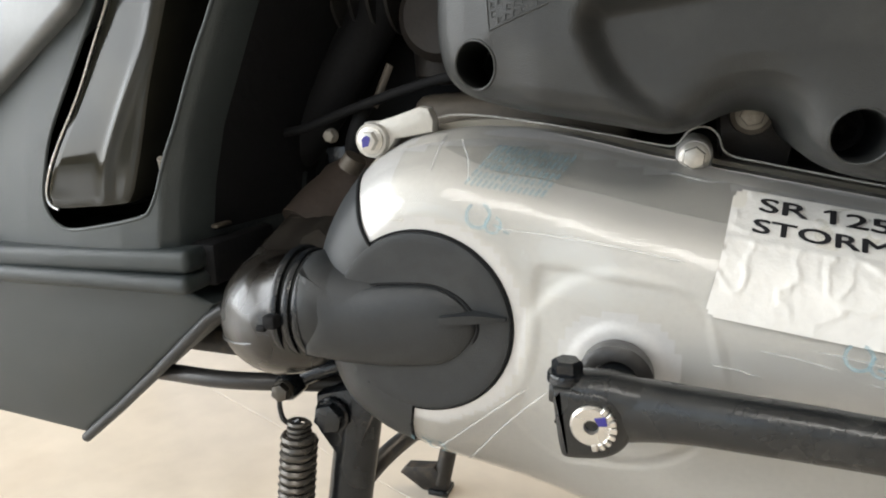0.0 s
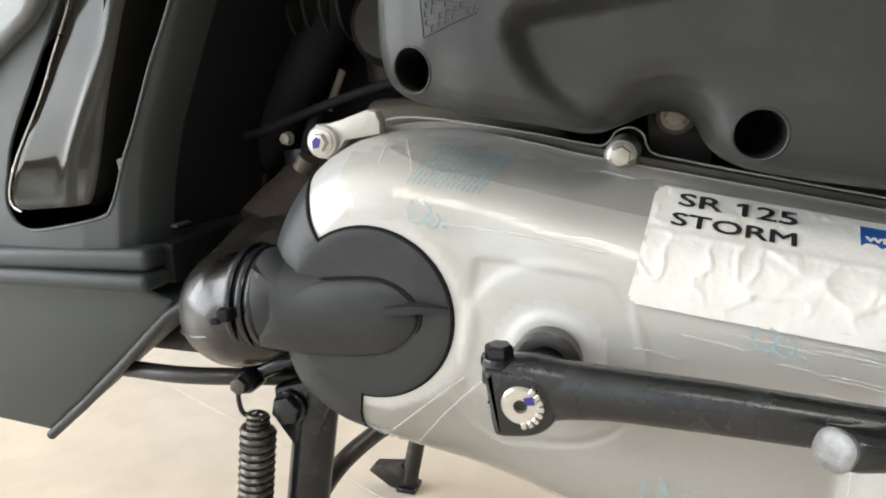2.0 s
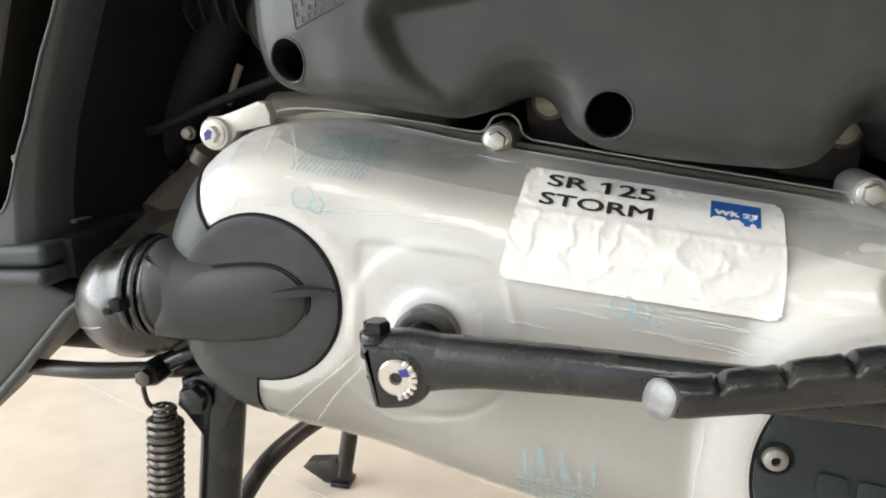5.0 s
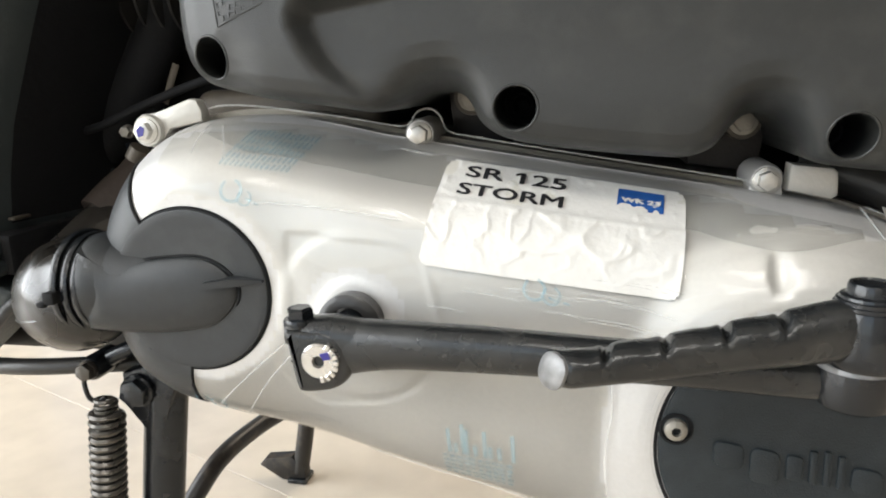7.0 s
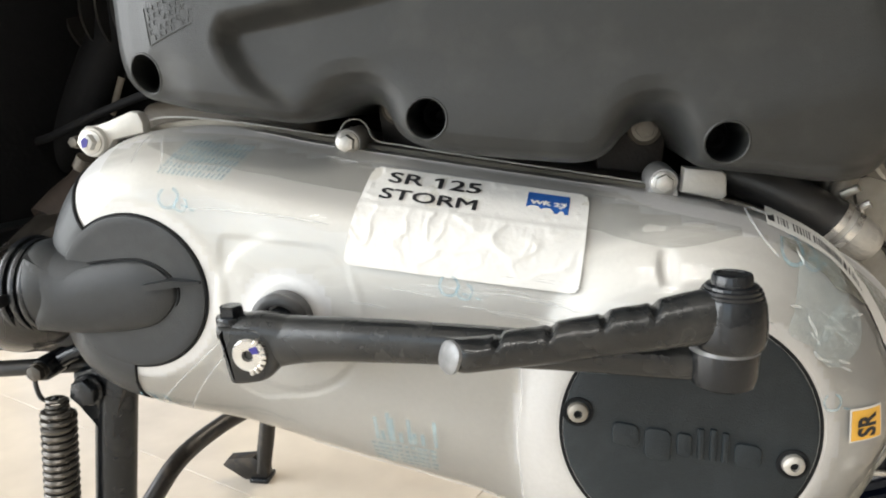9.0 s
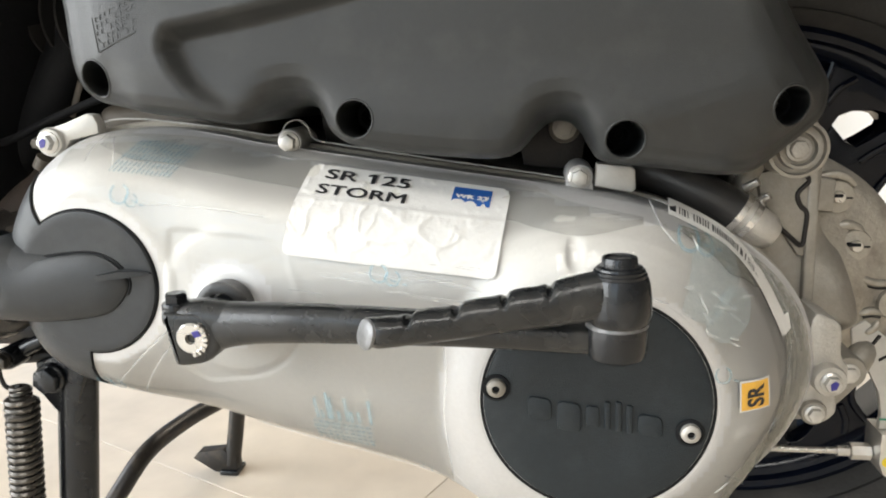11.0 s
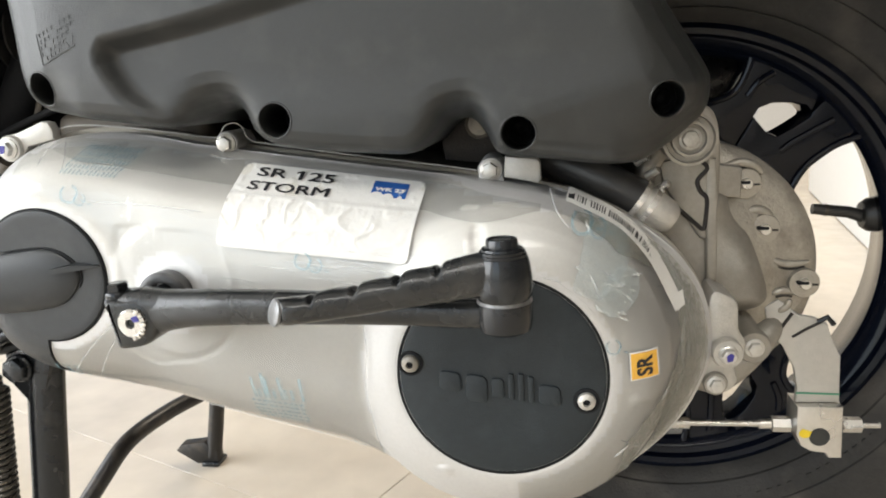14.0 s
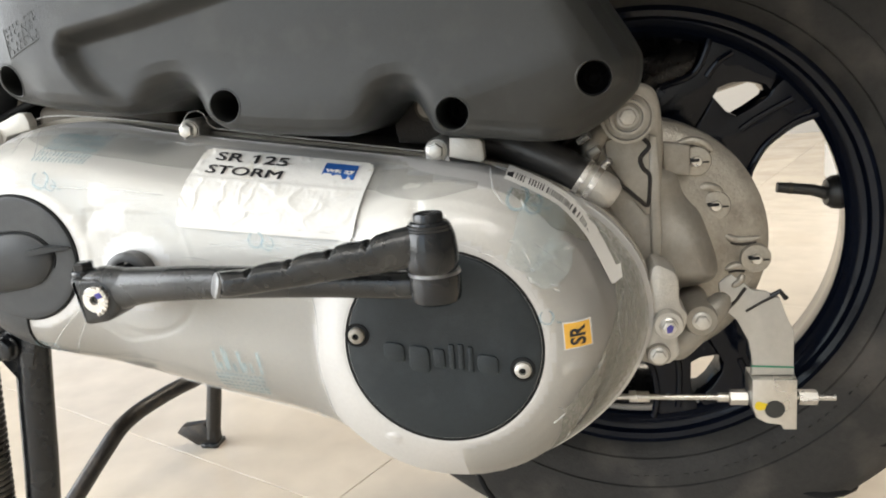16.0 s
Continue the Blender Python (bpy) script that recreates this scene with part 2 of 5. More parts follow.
def tube(path, radius, segs=16, caps=True, flat=1.0, up=(0, 0, 1)):
    """A tube along 3D points; radius is one number or one per point; flat squeezes it across."""
    p = [Vector(q) for q in path]
    r = [radius] * len(p) if not hasattr(radius, "__len__") else list(radius)
    verts, faces = [], []
    side = None
    for i, q in enumerate(p):
        d = (p[min(i + 1, len(p) - 1)] - p[max(i - 1, 0)]).normalized()
        if side is None:
            side = d.cross(Vector(up))
            if side.length < 1e-3:
                side = d.cross(Vector((0, 1, 0)))
        side = (side - d * side.dot(d)).normalized()
        over = side.cross(d)
        for k in range(segs):
            a = 2 * math.pi * k / segs
            verts.append(q + (side * math.cos(a) * flat + over * math.sin(a)) * r[i])
    for i in range(len(p) - 1):
        for k in range(segs):
            a, b = i * segs + k, i * segs + (k + 1) % segs
            faces.append((a, b, b + segs, a + segs))
    if caps:
        faces.append(tuple(range(segs)))
        faces.append(tuple(range((len(p) - 1) * segs, len(p) * segs)))
    return to_bm(verts, faces)


def loft(sections, segs=28, power=2.6, notch=None):
    """A bar through upright sections (x, y, z, half depth, half height), rounded like a squared ellipse; notch(x) lowers its top."""
    verts, faces = [], []
    for x, y, z, hy, hz in sections:
        for k in range(segs):
            a = 2 * math.pi * k / segs
            c, s = math.cos(a), math.sin(a)
            oy = hy * math.copysign(abs(c) ** (2 / power), c)
            oz = hz * math.copysign(abs(s) ** (2 / power), s)
            if notch and oz > 0:
                oz -= notch(x) * (oz / hz) ** 2 * (1 - .35 * c)
            verts.append((x, y + oy, z + oz))
    n = len(sections)
    for i in range(n - 1):
        for k in range(segs):
            a, b = i * segs + k, i * segs + (k + 1) % segs
            faces.append((a, b, b + segs, a + segs))
    faces += [tuple(range(segs)), tuple(range((n - 1) * segs, n * segs))]
    return to_bm(verts, faces)


def lathe(profile, centre, axis="y", segs=40, closed=False):
    """Turns (radius, offset) pairs round an axis through centre."""
    verts, faces = [], []
    n = len(profile)
    for k in range(segs):
        a = 2 * math.pi * k / segs
        c, s = math.cos(a), math.sin(a)
        for r, h in profile:
            v = {"y": (r * c, h, r * s), "x": (h, r * c, r * s), "z": (r * c, r * s, h)}[axis]
            verts.append(Vector(centre) + Vector(v))
    for k in range(segs):
        for i in range(n if closed else n - 1):
            j = (i + 1) % n
            a, b = k * n, ((k + 1) % segs) * n
            faces.append((a + i, b + i, b + j, a + j))
    bm = to_bm(verts, faces)
    bmesh.ops.remove_doubles(bm, verts=bm.verts, dist=1e-6)
    if not closed:
        bmesh.ops.holes_fill(bm, edges=[e for e in bm.edges if e.is_boundary], sides=0)
    return bm


def block(lo, hi, bevel=0.002, segs=2, turn=None):
    """A box between two corners with rounded edges; turn is a matrix about its centre."""
    lo, hi = Vector(lo), Vector(hi)
    bm = bmesh.new()
    bmesh.ops.create_cube(bm, size=1)
    mid, size = (lo + hi) / 2, hi - lo
    bmesh.ops.scale(bm, verts=bm.verts, vec=size)
    if bevel:
        bmesh.ops.bevel(bm, geom=bm.edges[:], offset=bevel, segments=segs, affect="EDGES", profile=0.5)
    m = Matrix.Translation(mid) @ (turn or Matrix())
    bmesh.ops.transform(bm, matrix=m, verts=bm.verts)
    return bm


def slab(outline, y0, y1, bevel=0.0015, segs=2):
    """A plate cut to an outline in x and z, from y0 back to y1, with rounded front edges."""
    bm = bmesh.new()
    front = bm.faces.new([bm.verts.new((x, y0, z)) for x, z in outline])
    back = bmesh.ops.extrude_face_region(bm, geom=[front])
    moved = [v for v in back["geom"] if isinstance(v, bmesh.types.BMVert)]
    for v in moved:
        v.co.y = y1
    bm.faces.ensure_lookup_table()
    bmesh.ops.recalc_face_normals(bm, faces=bm.faces)
    if bevel:
        edges = [e for e in bm.edges if all(abs(v.co.y - y0) < 1e-6 for v in e.verts)]
        bmesh.ops.bevel(bm, geom=edges, offset=bevel, segments=segs, affect="EDGES", profile=0.5)
    return bm


def dome(outline, centre, height, y_back, rings=34, power=1.7, wall=True):
    """A shell over a closed outline: y = height(x, z, distance from the edge), closed behind at y_back."""
    o = np.array(outline)
    c = np.array(centre)
    n = len(o)
    rs = 1 - np.linspace(0, 1, rings) ** power * 0.985
    pts = np.concatenate([c + (o - c) * r for r in rs])
    d = edge_distance(pts, o)
    d[:n] = 0
    y = height(pts[:, 0], pts[:, 1], d)
    verts = [(p[0], h, p[1]) for p, h in zip(pts, y)]
    faces = []
    for i in range(rings - 1):
        for k in range(n):
            a, b = i * n + k, i * n + (k + 1) % n
            faces.append((a, b, b + n, a + n))
    mid = len(verts)
    m = height(c[None, 0], c[None, 1], edge_distance(c[None], o))
    verts.append((c[0], m[0], c[1]))
    for k in range(n):
        faces.append(((rings - 1) * n + k, (rings - 1) * n + (k + 1) % n, mid))
    if wall:
        back = len(verts)
        verts += [(p[0], y_back, p[1]) for p in o]
        for k in range(n):
            faces.append((k, back + k, back + (k + 1) % n, (k + 1) % n))
        faces.append(tuple(back + k for k in range(n)))
    return to_bm(verts, faces)


def cut(ob, cutters):
    """Cuts closed bmeshes out of an object and keeps the result as its mesh."""
    for bm in cutters:
        me = bpy.data.meshes.new("cutter")
        bmesh.ops.recalc_face_normals(bm, faces=bm.faces)
        bm.to_mesh(me)
        bm.free()
        tool = new("cutter", me)
        mod = ob.modifiers.new("cut", "BOOLEAN")
        mod.operation, mod.object, mod.solver = "DIFFERENCE", tool, "EXACT"
        dg = bpy.context.evaluated_depsgraph_get()
        done = bpy.data.meshes.new_from_object(ob.evaluated_get(dg))
        ob.modifiers.clear()
        old = ob.data
        ob.data = done
        done.name = old.name
        bpy.data.meshes.remove(old)
        bpy.data.objects.remove(tool)
        bpy.data.meshes.remove(me)
    ob.data.shade_smooth()
    ob.data.set_sharp_from_angle(angle=radians(35))


def rod(a, b, r, segs=20):
    return tube([a, b], r, segs)


def hex_bolt(name, x, y, z, r, h, material, parent, washer=1.35, mark=None, label="", spin=0.0):
    """A flanged hexagon bolt whose head faces the -y side; y is its seat."""
    bm = lathe([(0.0001, 0), (r * washer, 0), (r * washer, -h * 0.22), (r * 1.02, -h * 0.36)], (x, y, z), "y", 28)
    ring = [(x + r * math.cos(spin + k * math.pi / 3), z + r * math.sin(spin + k * math.pi / 3)) for k in range(6)]
    head = slab(ring, y - h, y - h * 0.2, r * 0.16, 2)
    me = bpy.data.meshes.new("h")
    head.to_mesh(me)
    head.free()
    bm.from_mesh(me)
    bpy.data.meshes.remove(me)
    ob = part(name, bm, material, parent, label)
    if mark:
        part("paint_mark", slab([(x - r * .35, z - r * .6), (x + r * .25, z - r * .45), (x + r * .5, z + r * .35), (x + r * .05, z + r * .6), (x - r * .45, z + r * .2)],
                                y - h - 0.0004, y - h + 0.0005, 0), mark, ob)
    return ob


def text_mesh(words, size, bold=0.0):
    """Flat letters in x and z, from the built-in font, as points and faces."""
    cu = bpy.data.curves.new("words", "FONT")
    cu.body, cu.size, cu.offset = words, size, bold
    cu.resolution_u = 3
    ob = new("words", cu)
    me = bpy.data.meshes.new_from_object(ob.evaluated_get(bpy.context.evaluated_depsgraph_get()))
    bm = bmesh.new()
    bm.from_mesh(me)
    bpy.data.objects.remove(ob)
    bpy.data.curves.remove(cu)
    bpy.data.meshes.remove(me)
    return bm

# ---- the showroom ----
def room_wall(name, lo, hi, paint=WALL, label="plain white painted showroom wall"):
    return tagged(part(name, block(lo, hi, 0), paint), label, "wall", kind="structure")


floor = tagged(part("floor", block((-4, -4, -0.06), (4, 3.6, -0.004), 0), GROUT), "polished cream vitrified tile floor with fine joints", "floor", kind="structure")
# unseen wall, its west end left open to throw sky glare on the floor
room_wall("wall_north", (-2.5, 3.6, 0), (4, 3.75, 3))
room_wall("wall_north_lintel", (-4, 3.6, 2.5), (-2.5, 3.75, 3))
room_wall("wall_south_pier", (-4, -4.15, 0), (-2.9, -4, 3))
room_wall("wall_south", (-0.7, -4.15, 0), (4, -4, 3))
room_wall("wall_south_lintel", (-2.9, -4.15, 2.5), (-0.7, -4, 3))
# unseen wall, coloured dark to cut light bounced onto the cover's rear
room_wall("wall_east", (4, -4, 0), (4.15, 3.6, 3), DARK_WALL, "unseen showroom wall, coloured brown to dim the bounced light")
room_wall("wall_west_pier", (-4.15, 0.9, 0), (-4, 3.6, 3))
room_wall("wall_west_lintel", (-4.15, -4, 2.85), (-4, 0.9, 3))
tagged(part("ceiling", block((-4.15, -4.15, 3), (4.15, 3.75, 3.1), 0), WALL), "plain white ceiling", "ceiling", kind="structure")
bm = block((0, 0, 0), (1.3, .5, .45), .01)
bmesh.ops.transform(bm, matrix=Matrix.Translation((.76, 2.0, 0)) @ Matrix.Rotation(radians(-100), 4, "Z"), verts=bm.verts)
tagged(part("display_plinth", bm, WHITE_BOARD), "white laminate display plinth standing on the tile floor", "plinth")

# ---- the scooter ----
scooter = new("scooter")
scooter.location = SCOOTER_BASE
tagged(scooter, "charcoal and silver scooter up on its black centre stand, partly film-wrapped", "scooter")

# belt cover: a long tapered silver housing
COVER_EDGE = smooth_curve([(-.405, .257), (-.387, .251), (-.355, .243), (-.317, .231), (-.277, .220), (-.238, .2105), (-.205, .201),
                           (-.180, .186), (-.158, .171), (-.128, .1645), (-.092, .1675), (-.056, .185), (-.028, .209), (-.011, .234),
                           (-.002, .262), (-.005, .290), (-.016, .312), (-.035, .331), (-.064, .347), (-.092, .357), (-.129, .364),
                           (-.214, .378), (-.285, .390), (-.313, .396), (-.341, .4005), (-.371, .4005), (-.398, .3945), (-.4195, .379),
                           (-.435, .355), (-.4405, .330), (-.4375, .300), (-.426, .273)], 11)
DISC = (-.115, .2685)
KICK = (-.296, .313)
PRESSED = smooth_curve([(-.3287, .3480), (-.3245, .3512), (-.2947, .3489), (-.2745, .3462), (-.2661, .3404), (-.2630, .3303), (-.2602, .3208), (-.2576, .3099), (-.2590, .2974), (-.2638, .2874), (-.2713, .2799), (-.2845, .2731), (-.3021, .2695), (-.3198, .2679), (-.3379, .2866), (-.3323, .3014), (-.3279, .3214), (-.3298, .3353)], 5)
CAP = (-.3770, .3230)
CAP_R = .0388


def profile(d, at, heights):
    """A rounded section: straight pieces with eased joints."""
    spread = np.minimum(d, .009) * .75
    return sum(np.interp(d + spread * o, at, heights) for o in (-1, -.66, -.33, 0, .33, .66, 1)) / 7


def cover_y(x, z, d):
    base = profile(d, [0, .0015, .005, .012, .02, .035, .05, .08], [-.196, -.2035, -.210, -.2215, -.2315, -.2415, -.2465, -.2495])
    upper = profile(d, [0, .0015, .004, .021, .027, .036, .05, .08], [-.196, -.2025, -.2065, -.2340, -.2400, -.2435, -.2470, -.2495])
    side = step(z - np.interp(x, [-.42, -.1], [.325, .27]), -.02, .03)
    base = base * (1 - side) + upper * side
    lip = profile(d, [0, .002, .006, .012, .018, .025, .031, .036, .045, .08], [-.196, -.2025, -.2065, -.2125, -.2205, -.2335, -.2430, -.2475, -.2505, -.2510])
    rear = step(x, -.11, -.06)
    y = base * (1 - rear) + lip * rear
    top = np.interp(x, [-.43, -.375, -.30, -.2, -.1], [-.228, -.2345, -.2425, -.2480, -.2505])
    y = -.196 + (y + .196) * (top + .196) / (-.2495 + .196)
    # the dome swells to the rim of the starter cover
    rd = np.hypot(x - DISC[0], z - DISC[1])
    boss = np.interp(rd, [0, .0545, .060, .066, .072, .078, .086, .10], [-.2552, -.2552, -.2540, -.2516, -.2482, -.2438, -.2360, -.20])
    k = np.clip(.5 + .5 * (y - boss) / .004, 0, 1)
    y = y * (1 - k) + boss * k - .004 * k * (1 - k)
    front = step(x, -.315, -.375)
    y = y * (1 - front) + profile(d, [0, .0015, .005, .011, .019, .03, .05], [-.196, -.2060, -.2165, -.2270, -.2335, -.2378, -.2415]) * front
    rc = np.hypot(x - CAP[0], z - CAP[1])
    soft = step(rc, .040, .062)
    y = y * soft + np.maximum(y, -.2372) * (1 - soft)
    well = step(rc, CAP_R - .006, CAP_R - .004)
    y = y * well + np.maximum(y, -.226) * (1 - well)
    rk = np.hypot(x - KICK[0], z - KICK[1])
    # shallow pressed panel, swelling round the starter shaft and its collar
    p = np.stack([x, z], 1)
    pressed = edge_distance(p, PRESSED) * np.where(inside(p, PRESSED), 1, -1)
    y += .0007 * step(pressed, -.0014, .0024) * step(d, .010, .02)
    y -= .0009 * (1 - step(rk, .0355, .0415)) * step(d, .008, .02)
    y -= .0007 * (1 - step(rk, .0158, .0205))
    # pressed oval and small casting marks
    q = np.hypot((x + .1245) / .0040, (z - .339) / .0090)
    y += .0020 * (1 - step(q, .45, 1.15))
    q = np.hypot((x + .044) / .008, (z - .2545) / .0035)
    y -= .0012 * (1 - step(q, .6, 1.1))
    q = np.hypot((x + .148), (z - .214))
    y -= .0010 * (1 - step(q, .003, .0045))
    return y


def cover_at(x, z, lift=0.0):
    p = np.array([[x, z]])
    return float(cover_y(p[:, 0], p[:, 1], edge_distance(p, COVER_EDGE))[0]) - lift


def drape(bm, lift, surface):
    """Lays a flat mesh in x and z on a surface."""
    pts = np.array([(v.co.x, v.co.z) for v in bm.verts])
    for v, y in zip(bm.verts, surface(pts)):
        v.co.y = y - lift
    return bm


def cover_surface(pts):
    return cover_y(pts[:, 0], pts[:, 1], edge_distance(pts, COVER_EDGE))


cover = part("belt_cover", dome(COVER_EDGE, (-.225, .300), cover_y, -.176, 170, 1.1), SILVER, scooter,
             "long silver painted belt housing, wrapped in wrinkled clear film")
# flange lip behind the cover and the engine case that carries it
LIP = [(x + (x + .22) * .008, z + (z - .3) * .030) for x, z in COVER_EDGE]
part("flange", slab(LIP, -.1880, -.1800, .001), CAST, cover)
part("crankcase", slab([(x, z) for x, z in COVER_EDGE[::2]], -.1765, -.09, .003), CAST, scooter, "raw cast aluminium engine case")


def patch(a_curve, b_curve, na, lift, thick=0.002):
    """A curved plate on the cover between two edges."""
    a, b = smooth_curve(a_curve, 6, False), smooth_curve(b_curve, 6, False)
    ia, ib = np.linspace(0, len(a) - 1, 48), np.linspace(0, len(b) - 1, 48)
    a = np.array([[np.interp(i, range(len(a)), a[:, k]) for k in (0, 1)] for i in ia])
    b = np.array([[np.interp(i, range(len(b)), b[:, k]) for k in (0, 1)] for i in ib])
    n = 48
    pts = np.concatenate([a + (b - a) * t for t in np.linspace(0, 1, na)])
    y = cover_surface(pts)
    pts = np.concatenate([pts, b + (b - a) * .05])
    y = np.concatenate([y, np.full(n, -.178)])
    na += 1
    verts = [(p[0], h - lift, p[1]) for p, h in zip(pts, y)] + [(p[0], h - lift + thick, p[1]) for p, h in zip(pts, y)]
    faces, m = [], len(pts)
    for i in range(na - 1):
        for k in range(n - 1):
            q = i * n + k
            faces += [(q, q + 1, q + n + 1, q + n), (m + q, m + q + n, m + q + n + 1, m + q + 1)]
    rim = [k for k in range(n)] + [i * n + n - 1 for i in range(1, na)] + [(na - 1) * n + k for k in range(n - 2, -1, -1)] + [i * n for i in range(na - 2, 0, -1)]
    for p, q in zip(rim, rim[1:] + rim[:1]):
        faces.append((p, q, q + m, p + m))
    return to_bm(verts, faces)


SEAM = [(-.4160, .3815), (-.4120, .3765), (-.4080, .3705), (-.4045, .3625), (-.3985, .3530), (-.390, .335), (-.386, .315), (-.384, .297), (-.3815, .2845), (-.3850, .2660)]
intake = part("intake_trim", patch(SEAM, [(-.4170, .3820), (-.4240, .3740), (-.4345, .3555), (-.4395, .338), (-.4402, .325), (-.4385, .305), (-.4335, .287), (-.4265, .274), (-.4080, .2585), (-.3870, .2510)], 14, .0016), BLACK_TEX, scooter,
              "black textured plastic air intake trim")
part("seam", tube([(x, cover_at(x, z, .0008), z) for x, z in smooth_curve(SEAM[:6], 5, False)], .0009, 8), SHADOW_BLACK, intake)
part("seam", tube([(x, cover_at(x, z, .0008), z) for x, z in [(-.3815, .2850), (-.3832, .275), (-.3850, .264), (-.3865, .254)]], .0009, 8), SHADOW_BLACK, intake)

# round intake cap with its moulded duct


def cap_profile():
    return [(.0001, -.2390), (.018, -.2390), (.028, -.2389), (.034, -.2391), (.0368, -.2392), (.0382, -.2389), (CAP_R, -.2380), (CAP_R, -.222)]


part("intake_cap", lathe(cap_profile(), (CAP[0], 0, CAP[1]), "y", 72), BLACK_TEX, intake)
ring_path = [(CAP[0] + (CAP_R + .0004) * math.cos(a), cover_at(CAP[0] + (CAP_R + .0022) * math.cos(a), CAP[1] + (CAP_R + .0022) * math.sin(a)) - .0002, CAP[1] + (CAP_R + .0004) * math.sin(a)) for a in np.linspace(-2.1, 2.3, 64)]
part("cap_seam", tube(ring_path, .0006, 8), SHADOW_BLACK, intake)
duct = [(-.440, .0226), (-.431, .0222), (-.424, .0214), (-.414, .0202), (-.404, .0190), (-.394, .0178), (-.384, .0165)]
def duct_y(x, z, d):
    e = np.clip(d / .0165, 0, 1)
    swell = np.clip((x + .350) / -.08, 0, 1)
    return -.2325 - .0058 * np.clip(d / .0009, 0, 1) - (.0042 + .0072 * swell) * np.sqrt(1 - (1 - e) ** 2)


DUCT_EDGE = smooth_curve([(-.432, .3470), (-.421, .3405), (-.409, .3365), (-.391, .3390), (-.373, .3400), (-.3625, .3370), (-.3555, .3315), (-.352, .3250), (-.3535, .3180), (-.359, .3110), (-.367, .3058), (-.380, .3030),
                          (-.395, .3016), (-.410, .3015), (-.432, .3030)], 4, False)
part("duct_boss", dome(list(DUCT_EDGE) + [(-.432, z) for z in np.linspace(.307, .343, 9)], (-.392, .3215), duct_y, -.2300, 36, 1.1), BLACK_TEX, intake)
# black line paints the shade in the crease round the duct
part("duct_crease_shade", tube([(x, -.2389, z) for x, z in DUCT_EDGE[8:34]], [.0002] + [.0006] * 24 + [.0002], 8), SHADOW_BLACK, intake)
part("air_duct", tube([(x, -.2268, .3245) for x, r in duct], [r for x, r in duct], 40), BLACK_TEX, intake)
fin = bmesh.new()
for co in ((-.3665, -.2462, .3258), (-.3665, -.2462, .3288), (-.3530, -.2452, .3306), (-.3530, -.2452, .3270), (-.3400, -.2408, .3282), (-.3400, -.2406, .3292),
           (-.3660, -.235, .3252), (-.3660, -.235, .3292), (-.3530, -.235, .3312), (-.3530, -.235, .3262), (-.3390, -.235, .3279), (-.3390, -.235, .3295)):
    fin.verts.new(co)
bmesh.ops.convex_hull(fin, input=fin.verts)
part("fin", fin, BLACK_TEX, intake)

# rubber elbow with its clips
elbow_path = smooth_curve([(-.424, -.2265, .3238), (-.436, -.2262, .3218), (-.4470, -.2235, .3152), (-.4582, -.213, .3130), (-.4622, -.197, .3165), (-.4595, -.178, .330), (-.452, -.155, .347), (-.440, -.13, .36)], 6, False)
elbow = part("air_hose", tube(elbow_path, list(np.interp(np.linspace(0, 1, len(elbow_path)), [0, .1, .19, .26, .38, .55, .75, 1], [.0220, .0226, .0234, .0276, .0300, .0284, .0245, .0200])), 40), HOSE, scooter,
             "shiny black rubber elbow hose with clips")
part("duct_collar", lathe([(.0190, -.4315), (.0236, -.4310), (.0240, -.4290), (.0237, -.4255), (.0226, -.4215), (.0208, -.4160), (.0190, -.4110)], (0, -.2264, .3238), "x", 56, True), BLACK_TEX, intake)
for x, br in ((-.4300, .0246), (-.4345, .0254), (-.4395, .0266)):
    part("hose_band", lathe([(br - .004, -.0017), (br - .0003, -.0016), (br, -.0008), (br, .0008), (br - .0003, .0016), (br - .004, .0017)], (x, -.2262, .3228), "x", 48, True), BLACK_STEEL, elbow)
part("hose_clip", block((-.4425, -.2562, .3192), (-.4365, -.2500, .3252), .0010), SHADOW_BLACK, elbow)
part("clip_tail", block((-.4455, -.2568, .3180), (-.4411, -.2540, .3208), .0008), SHADOW_BLACK, elbow)
elbow_r = np.interp(np.linspace(0, 1, len(elbow_path)), [0, .1, .19, .26, .38, .55, .75, 1], [.0220, .0226, .0234, .0276, .0300, .0284, .0245, .0200])
seam_line = []
for k in range(9, 31):
    d = elbow_path[k + 1] - elbow_path[k - 1]
    out = Vector((-d[1], d[0], 0)).normalized()
    seam_line.append(Vector(elbow_path[k]) + (out * .96 + Vector((0, 0, -.28))) * (float(elbow_r[k]) + .0002))
part("mould_line", tube(seam_line, .0008, 6), HOSE, elbow)

# kick-start cover disc
part("boss_ring", lathe([(.0540, -.2480), (.0540, -.2546), (.0552, -.2552), (.0572, -.2549), (.0574, -.2480)], (DISC[0], 0, DISC[1]), "y", 110, True), SILVER, cover)
disc = part("starter_cover", lathe([(.0001, -.2575), (.030, -.2575), (.0495, -.2572), (.0520, -.2562), (.0528, -.2545), (.0528, -.25)], (DISC[0], 0, DISC[1]), "y", 80), DISC_BLACK, scooter,
            "round black textured starter cover with raised emblem")
part("cover_gap", lathe([(.0526, -.2553), (.0541, -.2553), (.0541, -.2520), (.0526, -.2520)], (DISC[0], 0, DISC[1]), "y", 80, True), SHADOW_BLACK, disc)
